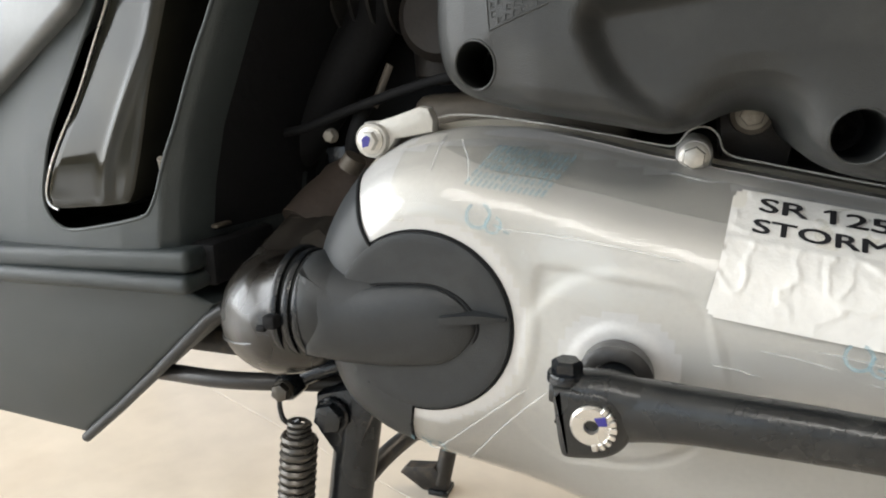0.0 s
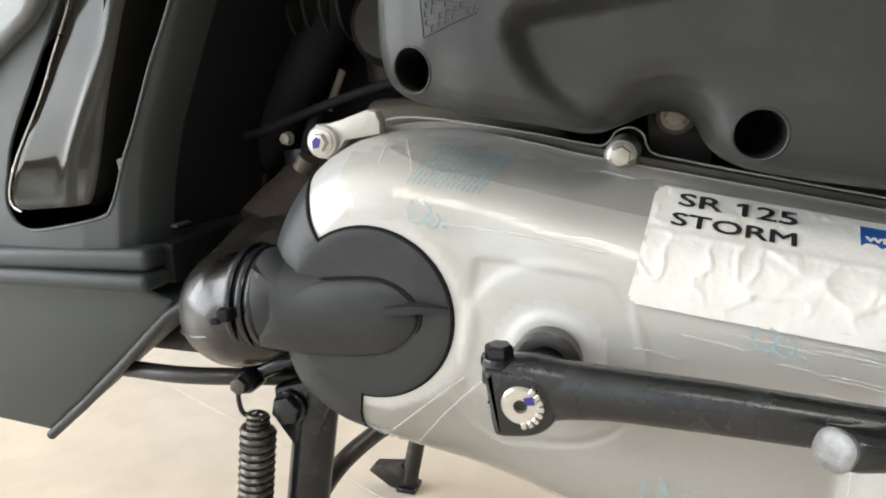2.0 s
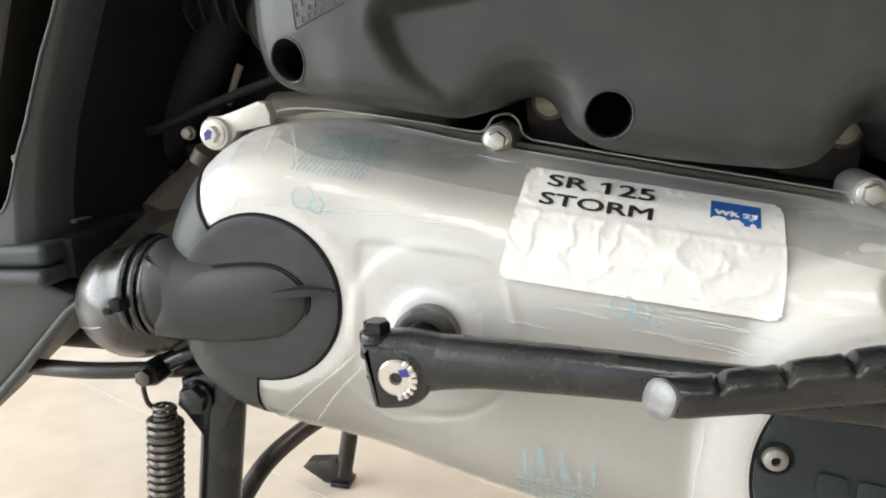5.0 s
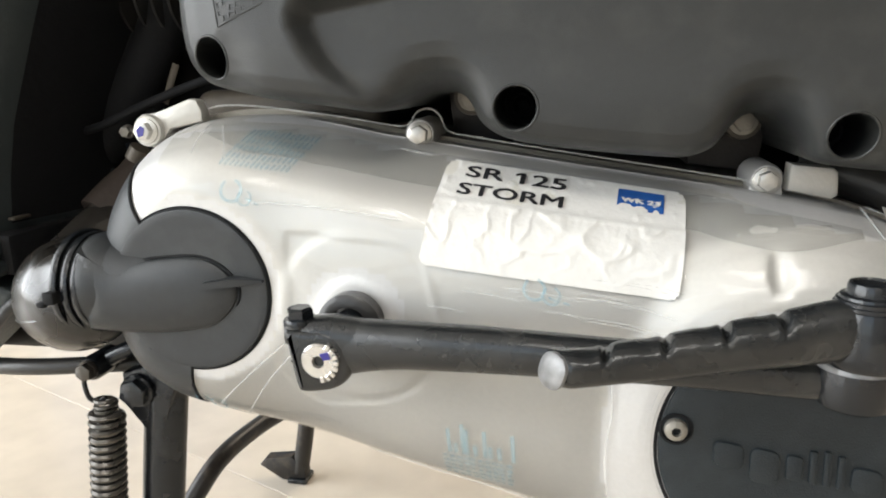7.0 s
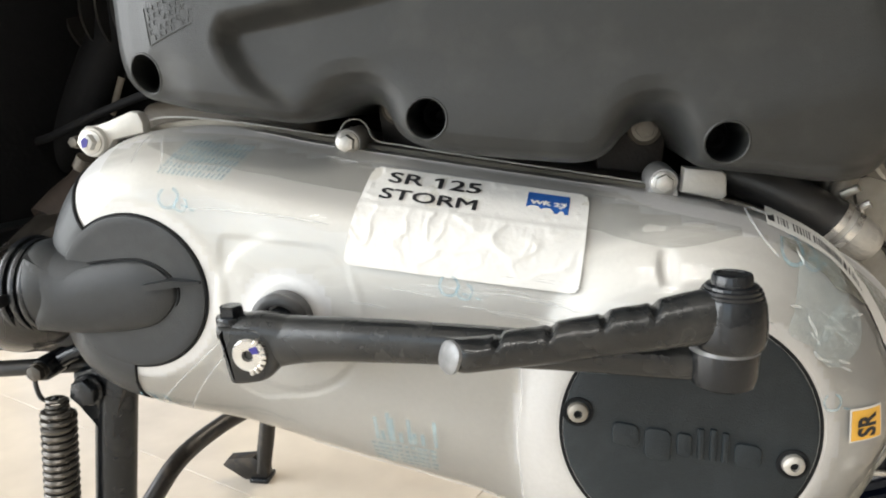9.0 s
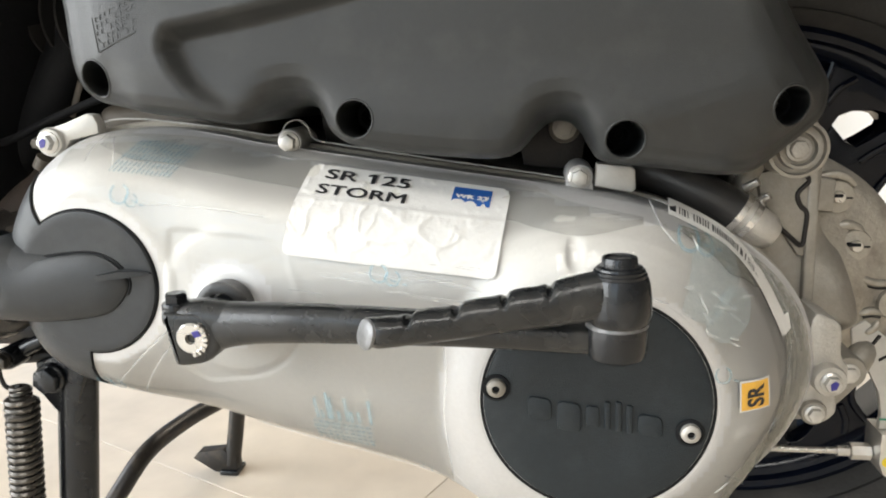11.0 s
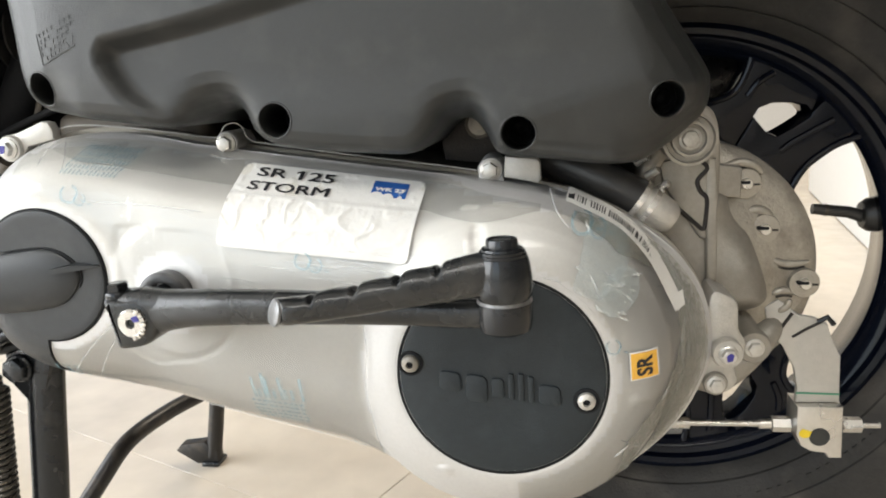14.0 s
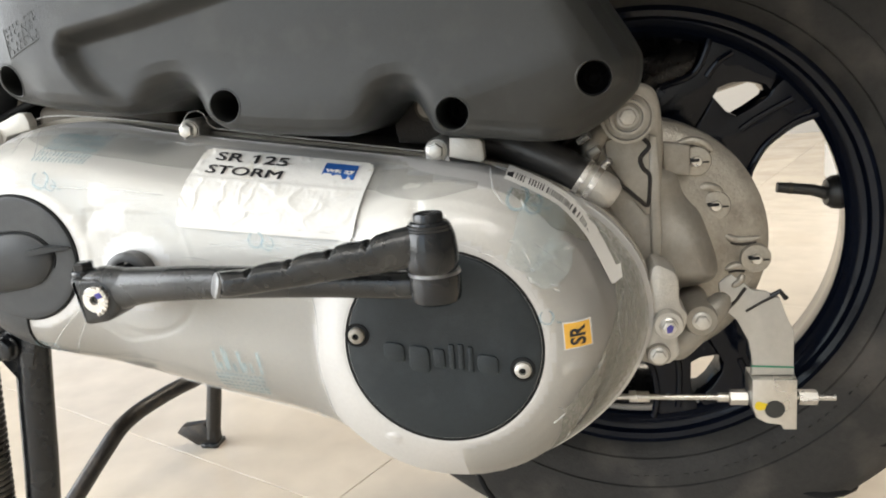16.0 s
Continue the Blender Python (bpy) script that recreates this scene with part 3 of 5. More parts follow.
for sx, sz in ((-.1610, .2772), (-.0728, .2570)):
    part("screw_recess", lathe([(.0066, -.2573), (.0066, -.2580), (.0056, -.2582), (.0052, -.2574)], (sx, 0, sz), "y", 32, True), SHADOW_BLACK, disc)
    screw = part("screw", lathe([(.0001, -.2586), (.0018, -.2586), (.0019, -.2606), (.0032, -.2604), (.0043, -.2594), (.0046, -.2572)], (sx, 0, sz), "y", 28), CAST_PALE if sx > -.1 else CAST, disc)
    part("socket", lathe([(.0001, -.2592), (.0018, -.2592), (.0018, -.2580)], (sx, 0, sz), "y", 6), SHADOW_BLACK, screw)
# raised emblem: plain rounded shapes in place of the maker's lettering
slope = -.152


def emblem(u0, u1, lo, hi):
    """A raised rounded bar on the starter cover."""
    mid, tall = (u0 + u1) / 2, (lo + hi) / 2
    x0, z0 = -.1465 + mid, .2632 + tall + slope * mid
    w, h = (u1 - u0) / 2, (hi - lo) / 2
    r = min(w, h) * .55
    ring = [(x0 + sx * (w - r) + r * math.cos(a), z0 + sz * (h - r) + r * math.sin(a) + slope * (sx * (w - r) + r * math.cos(a))) for sx, sz, a0 in ((1, 1, 0), (-1, 1, 90), (-1, -1, 180), (1, -1, 270)) for a in np.radians(np.linspace(a0, a0 + 90, 5))]
    return slab(ring, -.2588, -.2565, .0007, 2)


for u0, u1, lo, hi in ((0, .0112, 0, .0106), (.0136, .0246, -.0040, .0106), (.0268, .0330, 0, .0106), (.0352, .0381, 0, .0140),
                       (.0402, .0431, 0, .0148), (.0452, .0481, 0, .0140), (.0502, .0612, 0, .0106)):
    part("emblem_shape", emblem(u0, u1, lo, hi), DISC_BLACK, disc)
# ---- kick lever ----
ARM = [(-.2960, -.2655, .3098, .0088, .0108), (-.2900, -.2660, .3098, .0092, .0114), (-.2830, -.2672, .3110, .0090, .0108), (-.2693, -.2700, .3126, .0086, .0097), (-.2520, -.2735, .3138, .0082, .0092),
       (-.2352, -.2758, .3144, .0078, .0089), (-.2110, -.2790, .3148, .0074, .0083), (-.1650, -.2825, .3142, .0068, .0074), (-.1300, -.2838, .3124, .0066, .0070), (-.1080, -.2840, .3118, .0064, .0068)]
lever = part("kick_lever", loft([tuple(q) for q in smooth_curve(ARM, 5, False)], 32, 2.35), LEVER, scooter, "black steel kick-start lever with folded ribbed pedal")
CLAMP = smooth_curve([(-.3152, .3160), (-.3140, .3182), (-.3063, .3184), (-.2985, .3184), (-.2932, .3162), (-.2898, .3119), (-.2879, .3058), (-.2886, .3008), (-.2921, .2962), (-.2974, .2934), (-.3045, .2922), (-.3098, .2920), (-.3118, .2942), (-.3136, .3037)], 4)
part("clamp", slab(CLAMP, -.2752, -.2560, .0030, 4), LEVER, lever)
part("clamp_neck", loft([(-.3165, -.2655, .3150, .0070, .0052), (-.3120, -.2655, .3150, .0080, .0062), (-.3040, -.2660, .3150, .0086, .0076), (-.2970, -.2660, .3140, .0088, .0092), (-.2900, -.2662, .3122, .0088, .0100), (-.2840, -.2670, .3116, .0086, .0100)], 28, 2.3), LEVER, lever)
part("clamp_slit", block((-.3142, -.2730, .3043), (-.3105, -.2600, .3050), 0), SHADOW_BLACK, lever)
bolt_top = part("clamp_bolt", lathe([(.0001, .0058), (.0044, .0058), (.0056, .0048), (.0056, .0012), (.0056, -.001)], (-.3112, -.2668, .3204), "z", 6), BLACK_STEEL, lever, "black hexagon pinch bolt")
part("bolt_washer", lathe([(.0001, .0012), (.0066, .0012), (.0070, .0004), (.0070, -.002)], (-.3112, -.2668, .3204), "z", 28), BLACK_STEEL, bolt_top)
shaft = part("shaft_end", lathe([(.0001, -.2735), (.0020, -.2735), (.0026, -.2770), (.0066, -.2770), (.0074, -.2760), (.0074, -.250)], (-.3010, 0, .3065), "y", 40), ZINC, lever, "bright splined shaft end")
for k in range(8):
    a = radians(-78 + k * 19)
    tooth = block((.0062, -.2776, -.0011), (.0088, -.2745, .0011), .0004, 1)
    bmesh.ops.transform(tooth, matrix=Matrix.Translation((-.3010, 0, .3065)) @ Matrix.Rotation(-a, 4, "Y"), verts=tooth.verts)
    part("spline", tooth, ZINC, shaft)
part("paint_mark", slab([(-.3000, .3100), (-.2965, .3110), (-.2955, .3080), (-.2985, .3075)], -.2774, -.2765, 0), VIOLET_MARK, shaft)
part("washer", lathe([(.0088, -.2440), (.0138, -.2440), (.0142, -.2520), (.0120, -.2535), (.0088, -.2535)], (KICK[0], 0, KICK[1]), "y", 40, True), RUBBER, lever)
part("spindle", lathe([(.0001, -.2620), (.0092, -.2620), (.0092, -.244)], (KICK[0] + .001, 0, KICK[1] - .002), "y", 32), BLACK_STEEL, lever)
part("hinge_boss", lathe([(.0001, .3040), (.0092, .3040), (.0116, .3056), (.0124, .3090), (.0125, .3170), (.0121, .3198), (.0108, .3206), (.0001, .3206)], (-.1088, -.2860, 0), "z", 48), BLACK_STEEL, lever)
part("hinge_wear", lathe([(.01215, .3186), (.0126, .3184), (.0122, .3200), (.0112, .3207), (.0108, .3203)], (-.1088, -.2860, 0), "z", 48, True), WORN_BLACK, lever, "rubbed bare metal edge")
NOTCHES = (-.1900, -.1715, -.1530, -.1355)


def grip(x):
    """How far the pedal's top is cut away at x."""
    return sum(.0024 * math.exp(-((x - n) / .0013) ** 2) + .0009 * math.exp(-((x - n + .0045) / .0040) ** 2) for n in NOTCHES)


PEDAL = [(-.1080, -.2920, .3330, .0088, .0100), (-.1194, -.2940, .3326, .0086, .0098), (-.1360, -.2972, .3304, .0082, .0088), (-.1530, -.3005, .3282, .0078, .0079), (-.1690, -.3038, .3260, .0074, .0072),
         (-.1880, -.3078, .3240, .0070, .0065), (-.1975, -.3099, .3231, .0069, .0062), (-.2020, -.3108, .3228, .0060, .0061), (-.2056, -.3096, .3226, .0040, .0059), (-.2085, -.3080, .3225, .0018, .0056)]
pedal = part("pedal", loft([tuple(q) for q in smooth_curve(PEDAL, 24, False)], 32, 2.5, grip), LEVER, lever, "black folding foot pedal with cut grips")
# slanted end, rubbed bare
tip_v, tip_n = [], 28
for f, push in ((1, -.0006), (1, .0007), (.86, .0013), (.5, .0017)):
    for k in range(tip_n):
        a = 2 * math.pi * k / tip_n
        across, upright = f * .0064 * math.copysign(abs(math.cos(a)) ** .8, math.cos(a)), f * .0057 * math.copysign(abs(math.sin(a)) ** .8, math.sin(a))
        tip_v.append((-.2066 - .62 * across - .78 * push + .30 * upright, -.3125 + .78 * across - .62 * push, .3226 + upright + .10 * across))
tip_f = [(r * tip_n + k, r * tip_n + (k + 1) % tip_n, (r + 1) * tip_n + (k + 1) % tip_n, (r + 1) * tip_n + k) for r in range(3) for k in range(tip_n)]
part("worn_tip", to_bm(tip_v, tip_f + [tuple(range(tip_n)), tuple(range(3 * tip_n, 4 * tip_n))]), WORN_BLACK, pedal, "worn bare metal tip")
part("pedal_knuckle", lathe([(.0001, .3212), (.0112, .3212), (.0124, .3226), (.0129, .3260), (.0128, .3310), (.0120, .3375), (.0112, .3402), (.0108, .3404), (.0108, .3416), (.0101, .3418), (.0101, .3430), (.0092, .3433), (.0090, .3442), (.0072, .3446), (.0070, .3474), (.0066, .3482), (.0056, .3484), (.0052, .3478), (.0001, .3477)], (-.1085, -.2915, 0), "z", 56), BLACK_STEEL, lever)

# ---- paper label, stickers, printing on the film ----
LABEL = np.array([(-.2580, .3800), (-.1547, .3637), (-.1611, .3266), (-.2668, .3390)])


def label_uv(u, v):
    top = LABEL[0] + (LABEL[1] - LABEL[0]) * u
    low = LABEL[3] + (LABEL[2] - LABEL[3]) * u
    return top + (low - top) * v


def label_bump(u, v):
    """Height of the paper over the cover: a crease across it, upright crumples below."""
    low = max(0.0, min(1.0, (v - .33) / .03))
    h = .0009 + .0007 * low + .00025 * (noise.noise(Vector((u * 12, v * 7, 2))) + 1)
    h += .0009 * math.exp(-((v - .345 - .02 * noise.noise(Vector((u * 14, 0, 4)))) / .016) ** 2)
    warp = .6 * noise.noise(Vector((u * 6, v * 5, 6)))
    fade = 1 - .75 * max(0.0, min(1.0, (v - .55) / .35))
    ridge = 1 - min(1.0, abs(noise.noise(Vector((u * 11 + warp + v * .8, v * 2.6 - .6 * u, 2.6)))) * 3.6)
    small = 1 - min(1.0, abs(noise.noise(Vector((u * 24 - warp, v * 6 + u, 7.3)))) * 3.2)
    h += low * fade * (.0011 * ridge ** 3 + .0004 * small ** 2)
    q = noise.noise(Vector((u * 24, v * 16, 9)))
    return h + .0007 * max(0.0, min(1.0, (q - .42) / .06)) * (v < .36)


nu, nv = 110, 54
lv, lf = [], []
pts = np.array([label_uv(i / nu, j / nv) for j in range(nv + 1) for i in range(nu + 1)])
ys = cover_surface(pts)
for n_, (p, y) in enumerate(zip(pts, ys)):
    i, j = n_ % (nu + 1), n_ // (nu + 1)
    lv.append((p[0], y - label_bump(i / nu, j / nv), p[1]))
corner = lambda i, j: max(0, 5 - min(i, nu - i)) ** 2 + max(0, 5 - min(j, nv - j)) ** 2 > 25
for j in range(nv):
    for i in range(nu):
        if corner(i + .5, j + .5):
            continue
        a = j * (nu + 1) + i
        lf.append((a, a + 1, a + nu + 2, a + nu + 1))
lab = tagged(part("paper_label", to_bm(lv, lf), PAPER, None, "", 80), "crumpled white paper label with black print and a blue square", "label")


def on_label(words, u0, v0, width, height, material, name, bold=.0, flag=()):
    """Prints words on the label; u0, v0 is the lower left corner, in shares of its width and height; flag adds one stroke in shares of the words."""
    bm = text_mesh(words, 1.0, bold)
    bmesh.ops.triangulate(bm, faces=bm.faces)
    xs, zs = [v.co.x for v in bm.verts], [v.co.y for v in bm.verts]
    x0, x1, z0, z1 = min(xs), max(xs), min(zs), max(zs)
    if flag:
        bm.faces.new([bm.verts.new((x0 + (x1 - x0) * a, z0 + (z1 - z0) * b, 0)) for a, b in flag])
    for v in bm.verts:
        u = u0 + (v.co.x - x0) / (x1 - x0) * width
        w = v0 - (v.co.y - z0) / (z1 - z0) * height
        p = label_uv(u, w)
        v.co = (p[0], cover_at(p[0], p[1]) - label_bump(u, w) - .0009, p[1])
    me = bpy.data.meshes.new("m")
    bm.to_mesh(me)
    for v in me.vertices:
        v.co += Vector((.00030, -.00006, -.0001))
    bm.from_mesh(me)
    for dx, dz in ((.00025, .0002), (-.00060, 0)):
        for v in me.vertices:
            v.co += Vector((dx, -.00006, dz))
        bm.from_mesh(me)
    bpy.data.meshes.remove(me)
    return part(name, bm, material, lab)


on_label("SR 125", .092, .133, .420, .098, INK, "print", 0, ((.498, .70), (.498, .84), (.545, 1.0), (.570, .92)))
on_label("STORM", .080, .287, .432, .096, INK, "print")
sq = [(.728 + .186 * i / 8, .045 + .175 * j / 5) for j in range(6) for i in range(9)]
qv = []
for u, v in sq:
    p = label_uv(u, v)
    qv.append((p[0], cover_at(p[0], p[1]) - label_bump(u, v) - .0005, p[1]))
part("blue_print", to_bm(qv, [(j * 9 + i, j * 9 + i + 1, j * 9 + i + 10, j * 9 + i + 9) for j in range(5) for i in range(8)]), BLUE, lab)
on_label("WK 23", .742, .153, .152, .036, PAPER, "print", .01)
for a0, a1, b0, b1 in ((.790, .850, .174, .228), (.722, .800, .166, .230), (.872, .896, .190, .226)):
    chip = [(a0 + (a1 - a0) * (.5 + .5 * math.cos(t) * (1 + .25 * math.sin(3 * t))), b0 + (b1 - b0) * (.5 + .5 * math.sin(t))) for t in np.linspace(0, 2 * math.pi, 12, endpoint=False)]
    part("worn_patch", to_bm([(*(label_uv(u, v)[:1]), cover_at(*label_uv(u, v)) - label_bump(u, v) - .0009, label_uv(u, v)[1]) for u, v in chip], [tuple(range(12))]), PAPER, lab)


def strip(name, x0, z0, x1, z1, width, material, parent, lift=.0012, n=6):
    """A thin printed bar lying on the cover."""
    a, b = np.array((x0, z0)), np.array((x1, z1))
    d = (b - a) / np.linalg.norm(b - a)
    s = np.array((-d[1], d[0])) * width / 2
    p = np.array([q for t in np.linspace(0, 1, n) for q in (a + (b - a) * t + s, a + (b - a) * t - s)])
    y = cover_surface(p) - lift
    return part(name, to_bm([(q[0], h, q[1]) for q, h in zip(p, y)], [(2 * i, 2 * i + 1, 2 * i + 3, 2 * i + 2) for i in range(n - 1)]), material, parent)


# cling film over the cover
gx, gz = np.linspace(-.405, -.004, 150), np.linspace(.165, .40, 90)
allp = np.array([(x, z) for z in gz for x in gx])
dd = edge_distance(allp, COVER_EDGE)


bare = (allp[:, 0] > -.187 + .002 * np.sin(allp[:, 1] * 90)) & (allp[:, 0] < -.110) & (allp[:, 1] < .300)
ok = ~bare & inside(allp, COVER_EDGE) & (dd > .004) & (np.hypot(allp[:, 0] - DISC[0], allp[:, 1] - DISC[1]) > .0575) & \
    (np.hypot(allp[:, 0] - CAP[0], allp[:, 1] - CAP[1]) > .043) & (allp[:, 0] > -.392) & (np.hypot(allp[:, 0] - KICK[0], allp[:, 1] - KICK[1]) > .022)
yy = cover_surface(allp)
fv = []
for (x, z), y in zip(allp, yy):
    w = noise.noise(Vector((x * 28, z * 75, 4.2))) * .0006 + noise.noise(Vector((x * 90, z * 110, 1.2))) * .0002
    w += .0015 * max(0, noise.noise(Vector((x * 45, z * 45, 8))) - .1) * (x > -.09)
    fv.append((x, y - .0010 - max(-.0004, w), z))
gw = len(gx)
ff = [(j * gw + i, j * gw + i + 1, (j + 1) * gw + i + 1, (j + 1) * gw + i) for j in range(len(gz) - 1) for i in range(gw - 1)
      if ok[j * gw + i] and ok[j * gw + i + 1] and ok[(j + 1) * gw + i] and ok[(j + 1) * gw + i + 1]]
bm = to_bm(fv, ff)
bmesh.ops.delete(bm, geom=[v for v in bm.verts if not v.link_faces], context="VERTS")
film = tagged(part("protective_film", bm, CLEAR_FILM, None, "", 80), "wrinkled clear protective film with pale blue print on belt cover", "plastic film")
film.visible_shadow = False

rnd = random.Random(5)
# rows of unreadable print, as short bars
for row in range(14):
    for k in range(5):
        x0, z0 = -.3590 + row * .0023, .3812 - row * .00034
        t0, t1 = k / 5 + .01, k / 5 + .14 + .05 * rnd.random()
        strip("film_print_and_sheen", x0 + .0105 * t0, z0 + .0145 * t0, x0 + .0105 * t1, z0 + .0145 * t1, .0012, PALE_BLUE, film, .0022, 2)
for k, (x0, hi) in enumerate(((-.2560, .2640), (-.2530, .2560), (-.2495, .2668), (-.2478, .2640), (-.2440, .2560), (-.2395, .2640), (-.2370, .2560), (-.2330, .2560), (-.2268, .2635))):
    strip("film_print_and_sheen", x0, .2500 - k * .0002, x0 - .0002, hi, .0019, PALE_BLUE, film, .0022)
for row in range(5):
    for k in range(10):
        x0, z0 = -.2600 + k * .0033, .2475 - row * .0033 - k * .0002
        strip("film_print_and_sheen", x0, z0, x0 + .0018 + .0012 * rnd.random(), z0 - .0002, .0019, PALE_BLUE, film, .0022, 2)
for cx, cz, s in ((-.3520, .3700, 1.2), (-.3460, .3665, .8), (-.2170, .3300, 1.1), (-.2100, .3275, .9), (-.2020, .2150, .8), (-.0720, .3440, 1.3), (-.0640, .3400, 1), (-.0590, .2850, .9), (-.380, .2640, 1.2), (-.372, .2640, 1)):
    # a small rounded mark: two arcs and a short bar
    for a0, a1, r in ((2.2, 5.4, .0042), (-.9, 1.3, .0036)):
        arc = [(cx + s * r * math.cos(a), cz + s * r * math.sin(a)) for a in np.linspace(a0, a1, 7)]
        for (ax, az), (bx, bz) in zip(arc, arc[1:]):
            strip("film_print_and_sheen", ax, az, bx, bz, .0012 * s, PALE_BLUE, film, .0022, 2)
    strip("film_print_and_sheen", cx + s * .0050, cz - s * .0030, cx + s * .0078, cz - s * .0040, .0010, PALE_BLUE, film, .0022, 2)

# folds and torn edges of the film, their caught light painted as whitish lines
for pts_ in ([(-.3745, .3985), (-.3739, .3858)], [(-.3663, .3975), (-.3600, .3900), (-.3581, .3830)], [(-.3460, .3651), (-.3049, .3614), (-.2739, .3567)], [(-.3311, .3001), (-.3579, .2767), (-.3790, .2560)],
             [(-.3214, .3016), (-.3420, .2800), (-.3600, .2560)], [(-.2821, .3850), (-.2660, .3815)], [(-.0860, .3590), (-.0700, .3520), (-.0490, .3400), (-.0300, .3200), (-.0200, .3000), (-.0130, .2800)],
             [(-.0880, .3590), (-.0850, .3500), (-.0790, .3420)], [(-.3050, .2320), (-.2500, .2200), (-.2000, .2080)], [(-.0560, .2330), (-.0470, .2260), (-.0420, .2180)], [(-.1868, .2980), (-.1855, .2800), (-.1880, .2600), (-.1868, .2400), (-.1860, .2200)], [(-.0640, .3220), (-.0520, .3120)], [(-.0190, .2880), (-.0225, .2740), (-.0215, .2600), (-.0255, .2460), (-.0330, .2270), (-.0460, .2060), (-.0640, .1900)]):
    line = smooth_curve(pts_, 6, False)
    part("film_fold", tube([(x, cover_at(x, z, .0018), z) for x, z in line], [.0001] + [.0004] * (len(line) - 2) + [.0001], 8), FOLD_GLINT, film)

# blue print and painted sky sheen on the loose film behind the pedal, and the film's rolled upper edge
for cx, cz, rx, rz, turn in ((-.0640, .3250, .012, .020, .5), (-.0560, .3110, .009, .014, .7)):
    blot = [(cx + rx * math.cos(t) * (1 + .2 * math.sin(3 * t + cx * 90)) * math.cos(turn) + rz * math.sin(t) * math.sin(turn), cz - rx * math.cos(t) * math.sin(turn) + rz * math.sin(t) * (1 + .2 * math.cos(2 * t)) * math.cos(turn)) for t in np.linspace(0, 2 * math.pi, 28, endpoint=False)]
    part("film_print_and_sheen", drape(to_bm([(cx, 0, cz)] + [(cx + (x - cx) * f, 0, cz + (z - cz) * f) for f in (.35, .7, 1) for x, z in blot],
                                   [(0, 1 + k, 1 + (k + 1) % 28) for k in range(28)] + [(1 + r * 28 + k, 29 + r * 28 + k, 29 + r * 28 + (k + 1) % 28, 1 + r * 28 + (k + 1) % 28) for r in range(2) for k in range(28)]), .0026, cover_surface), BLUE_SHEEN, film)
# loose, yellowed film edge round the cover's rear, darkened to paint in its shade
rear_edge = [np.array(p) for p in COVER_EDGE if p[0] > -.085 and .180 < p[1] < .352]
band = []
for k, p in enumerate(rear_edge):
    d = (np.array(DISC) - p) / np.linalg.norm(np.array(DISC) - p)
    wide = .0095 + .020 * float(step(.325 - p[1], 0, .10)) + .003 * noise.noise(Vector((k * .21, 3.3, 0)))
    wide *= min(1.0, .25 + k / 18, .25 + (len(rear_edge) - 1 - k) / 14)
    band += [p + d * o for o in (.003, .003 + wide * .35, .003 + wide * .7, .003 + wide)]
part("film_band", drape(to_bm([(q[0], 0, q[1]) for q in band], [(4 * i + k, 4 * i + k + 1, 4 * i + k + 5, 4 * i + k + 4) for i in range(len(rear_edge) - 1) for k in range(3)]), .0021, cover_surface), STALE_AND_SHADE, film)
# slack film along the cover's upper slope, greyed to paint the dark box's reflection
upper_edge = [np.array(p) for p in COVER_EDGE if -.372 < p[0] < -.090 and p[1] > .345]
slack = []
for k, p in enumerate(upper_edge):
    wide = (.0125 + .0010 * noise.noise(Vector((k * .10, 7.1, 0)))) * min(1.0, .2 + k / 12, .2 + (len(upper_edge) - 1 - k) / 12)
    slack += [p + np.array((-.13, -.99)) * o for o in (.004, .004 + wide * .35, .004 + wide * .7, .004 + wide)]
part("film_band", drape(to_bm([(q[0], 0, q[1]) for q in slack], [(4 * i + k, 4 * i + k + 1, 4 * i + k + 5, 4 * i + k + 4) for i in range(len(upper_edge) - 1) for k in range(3)]), .0006, cover_surface), BOX_REFLECTION, film)
# small creases in it, and long faint stretch lines below the label, as painted whitish glints
for k in range(8):
    p = rear_edge[int(rnd.random() * (len(rear_edge) - 1))]
    d = (np.array(DISC) - p) / np.linalg.norm(np.array(DISC) - p)
    q = p + d * (.008 + .028 * rnd.random())
    a = math.atan2(d[0], -d[1]) + rnd.uniform(-.7, .7)
    n = .002 + .005 * rnd.random()
    bend = rnd.uniform(-.001, .001)
    line = smooth_curve([(q[0] - n * math.cos(a), q[1] - n * math.sin(a)), (q[0] + bend * math.sin(a), q[1] + bend * math.cos(a)), (q[0] + n * math.cos(a), q[1] + n * math.sin(a))], 4, False)
    part("film_crease", tube([(x, cover_at(x, z, .0020), z) for x, z in line], [.0001] + [.00035] * (len(line) - 2) + [.0001], 6), HEM_GLINT if k % 4 == 0 else FOLD_GLINT, film)
for k in range(14):
    x0, z0 = -.265 + .10 * rnd.random(), .305 + .030 * rnd.random()
    n = .012 + .022 * rnd.random()
    line = [(x0 + n * t, z0 - n * t * .16 + .0006 * math.sin(t * 3)) for t in np.linspace(0, 1, 7)]
    part("film_crease", tube([(x, cover_at(x, z, .0017), z) for x, z in line], [.0001] + [.0003] * 5 + [.0001], 6), FOLD_GLINT, film)
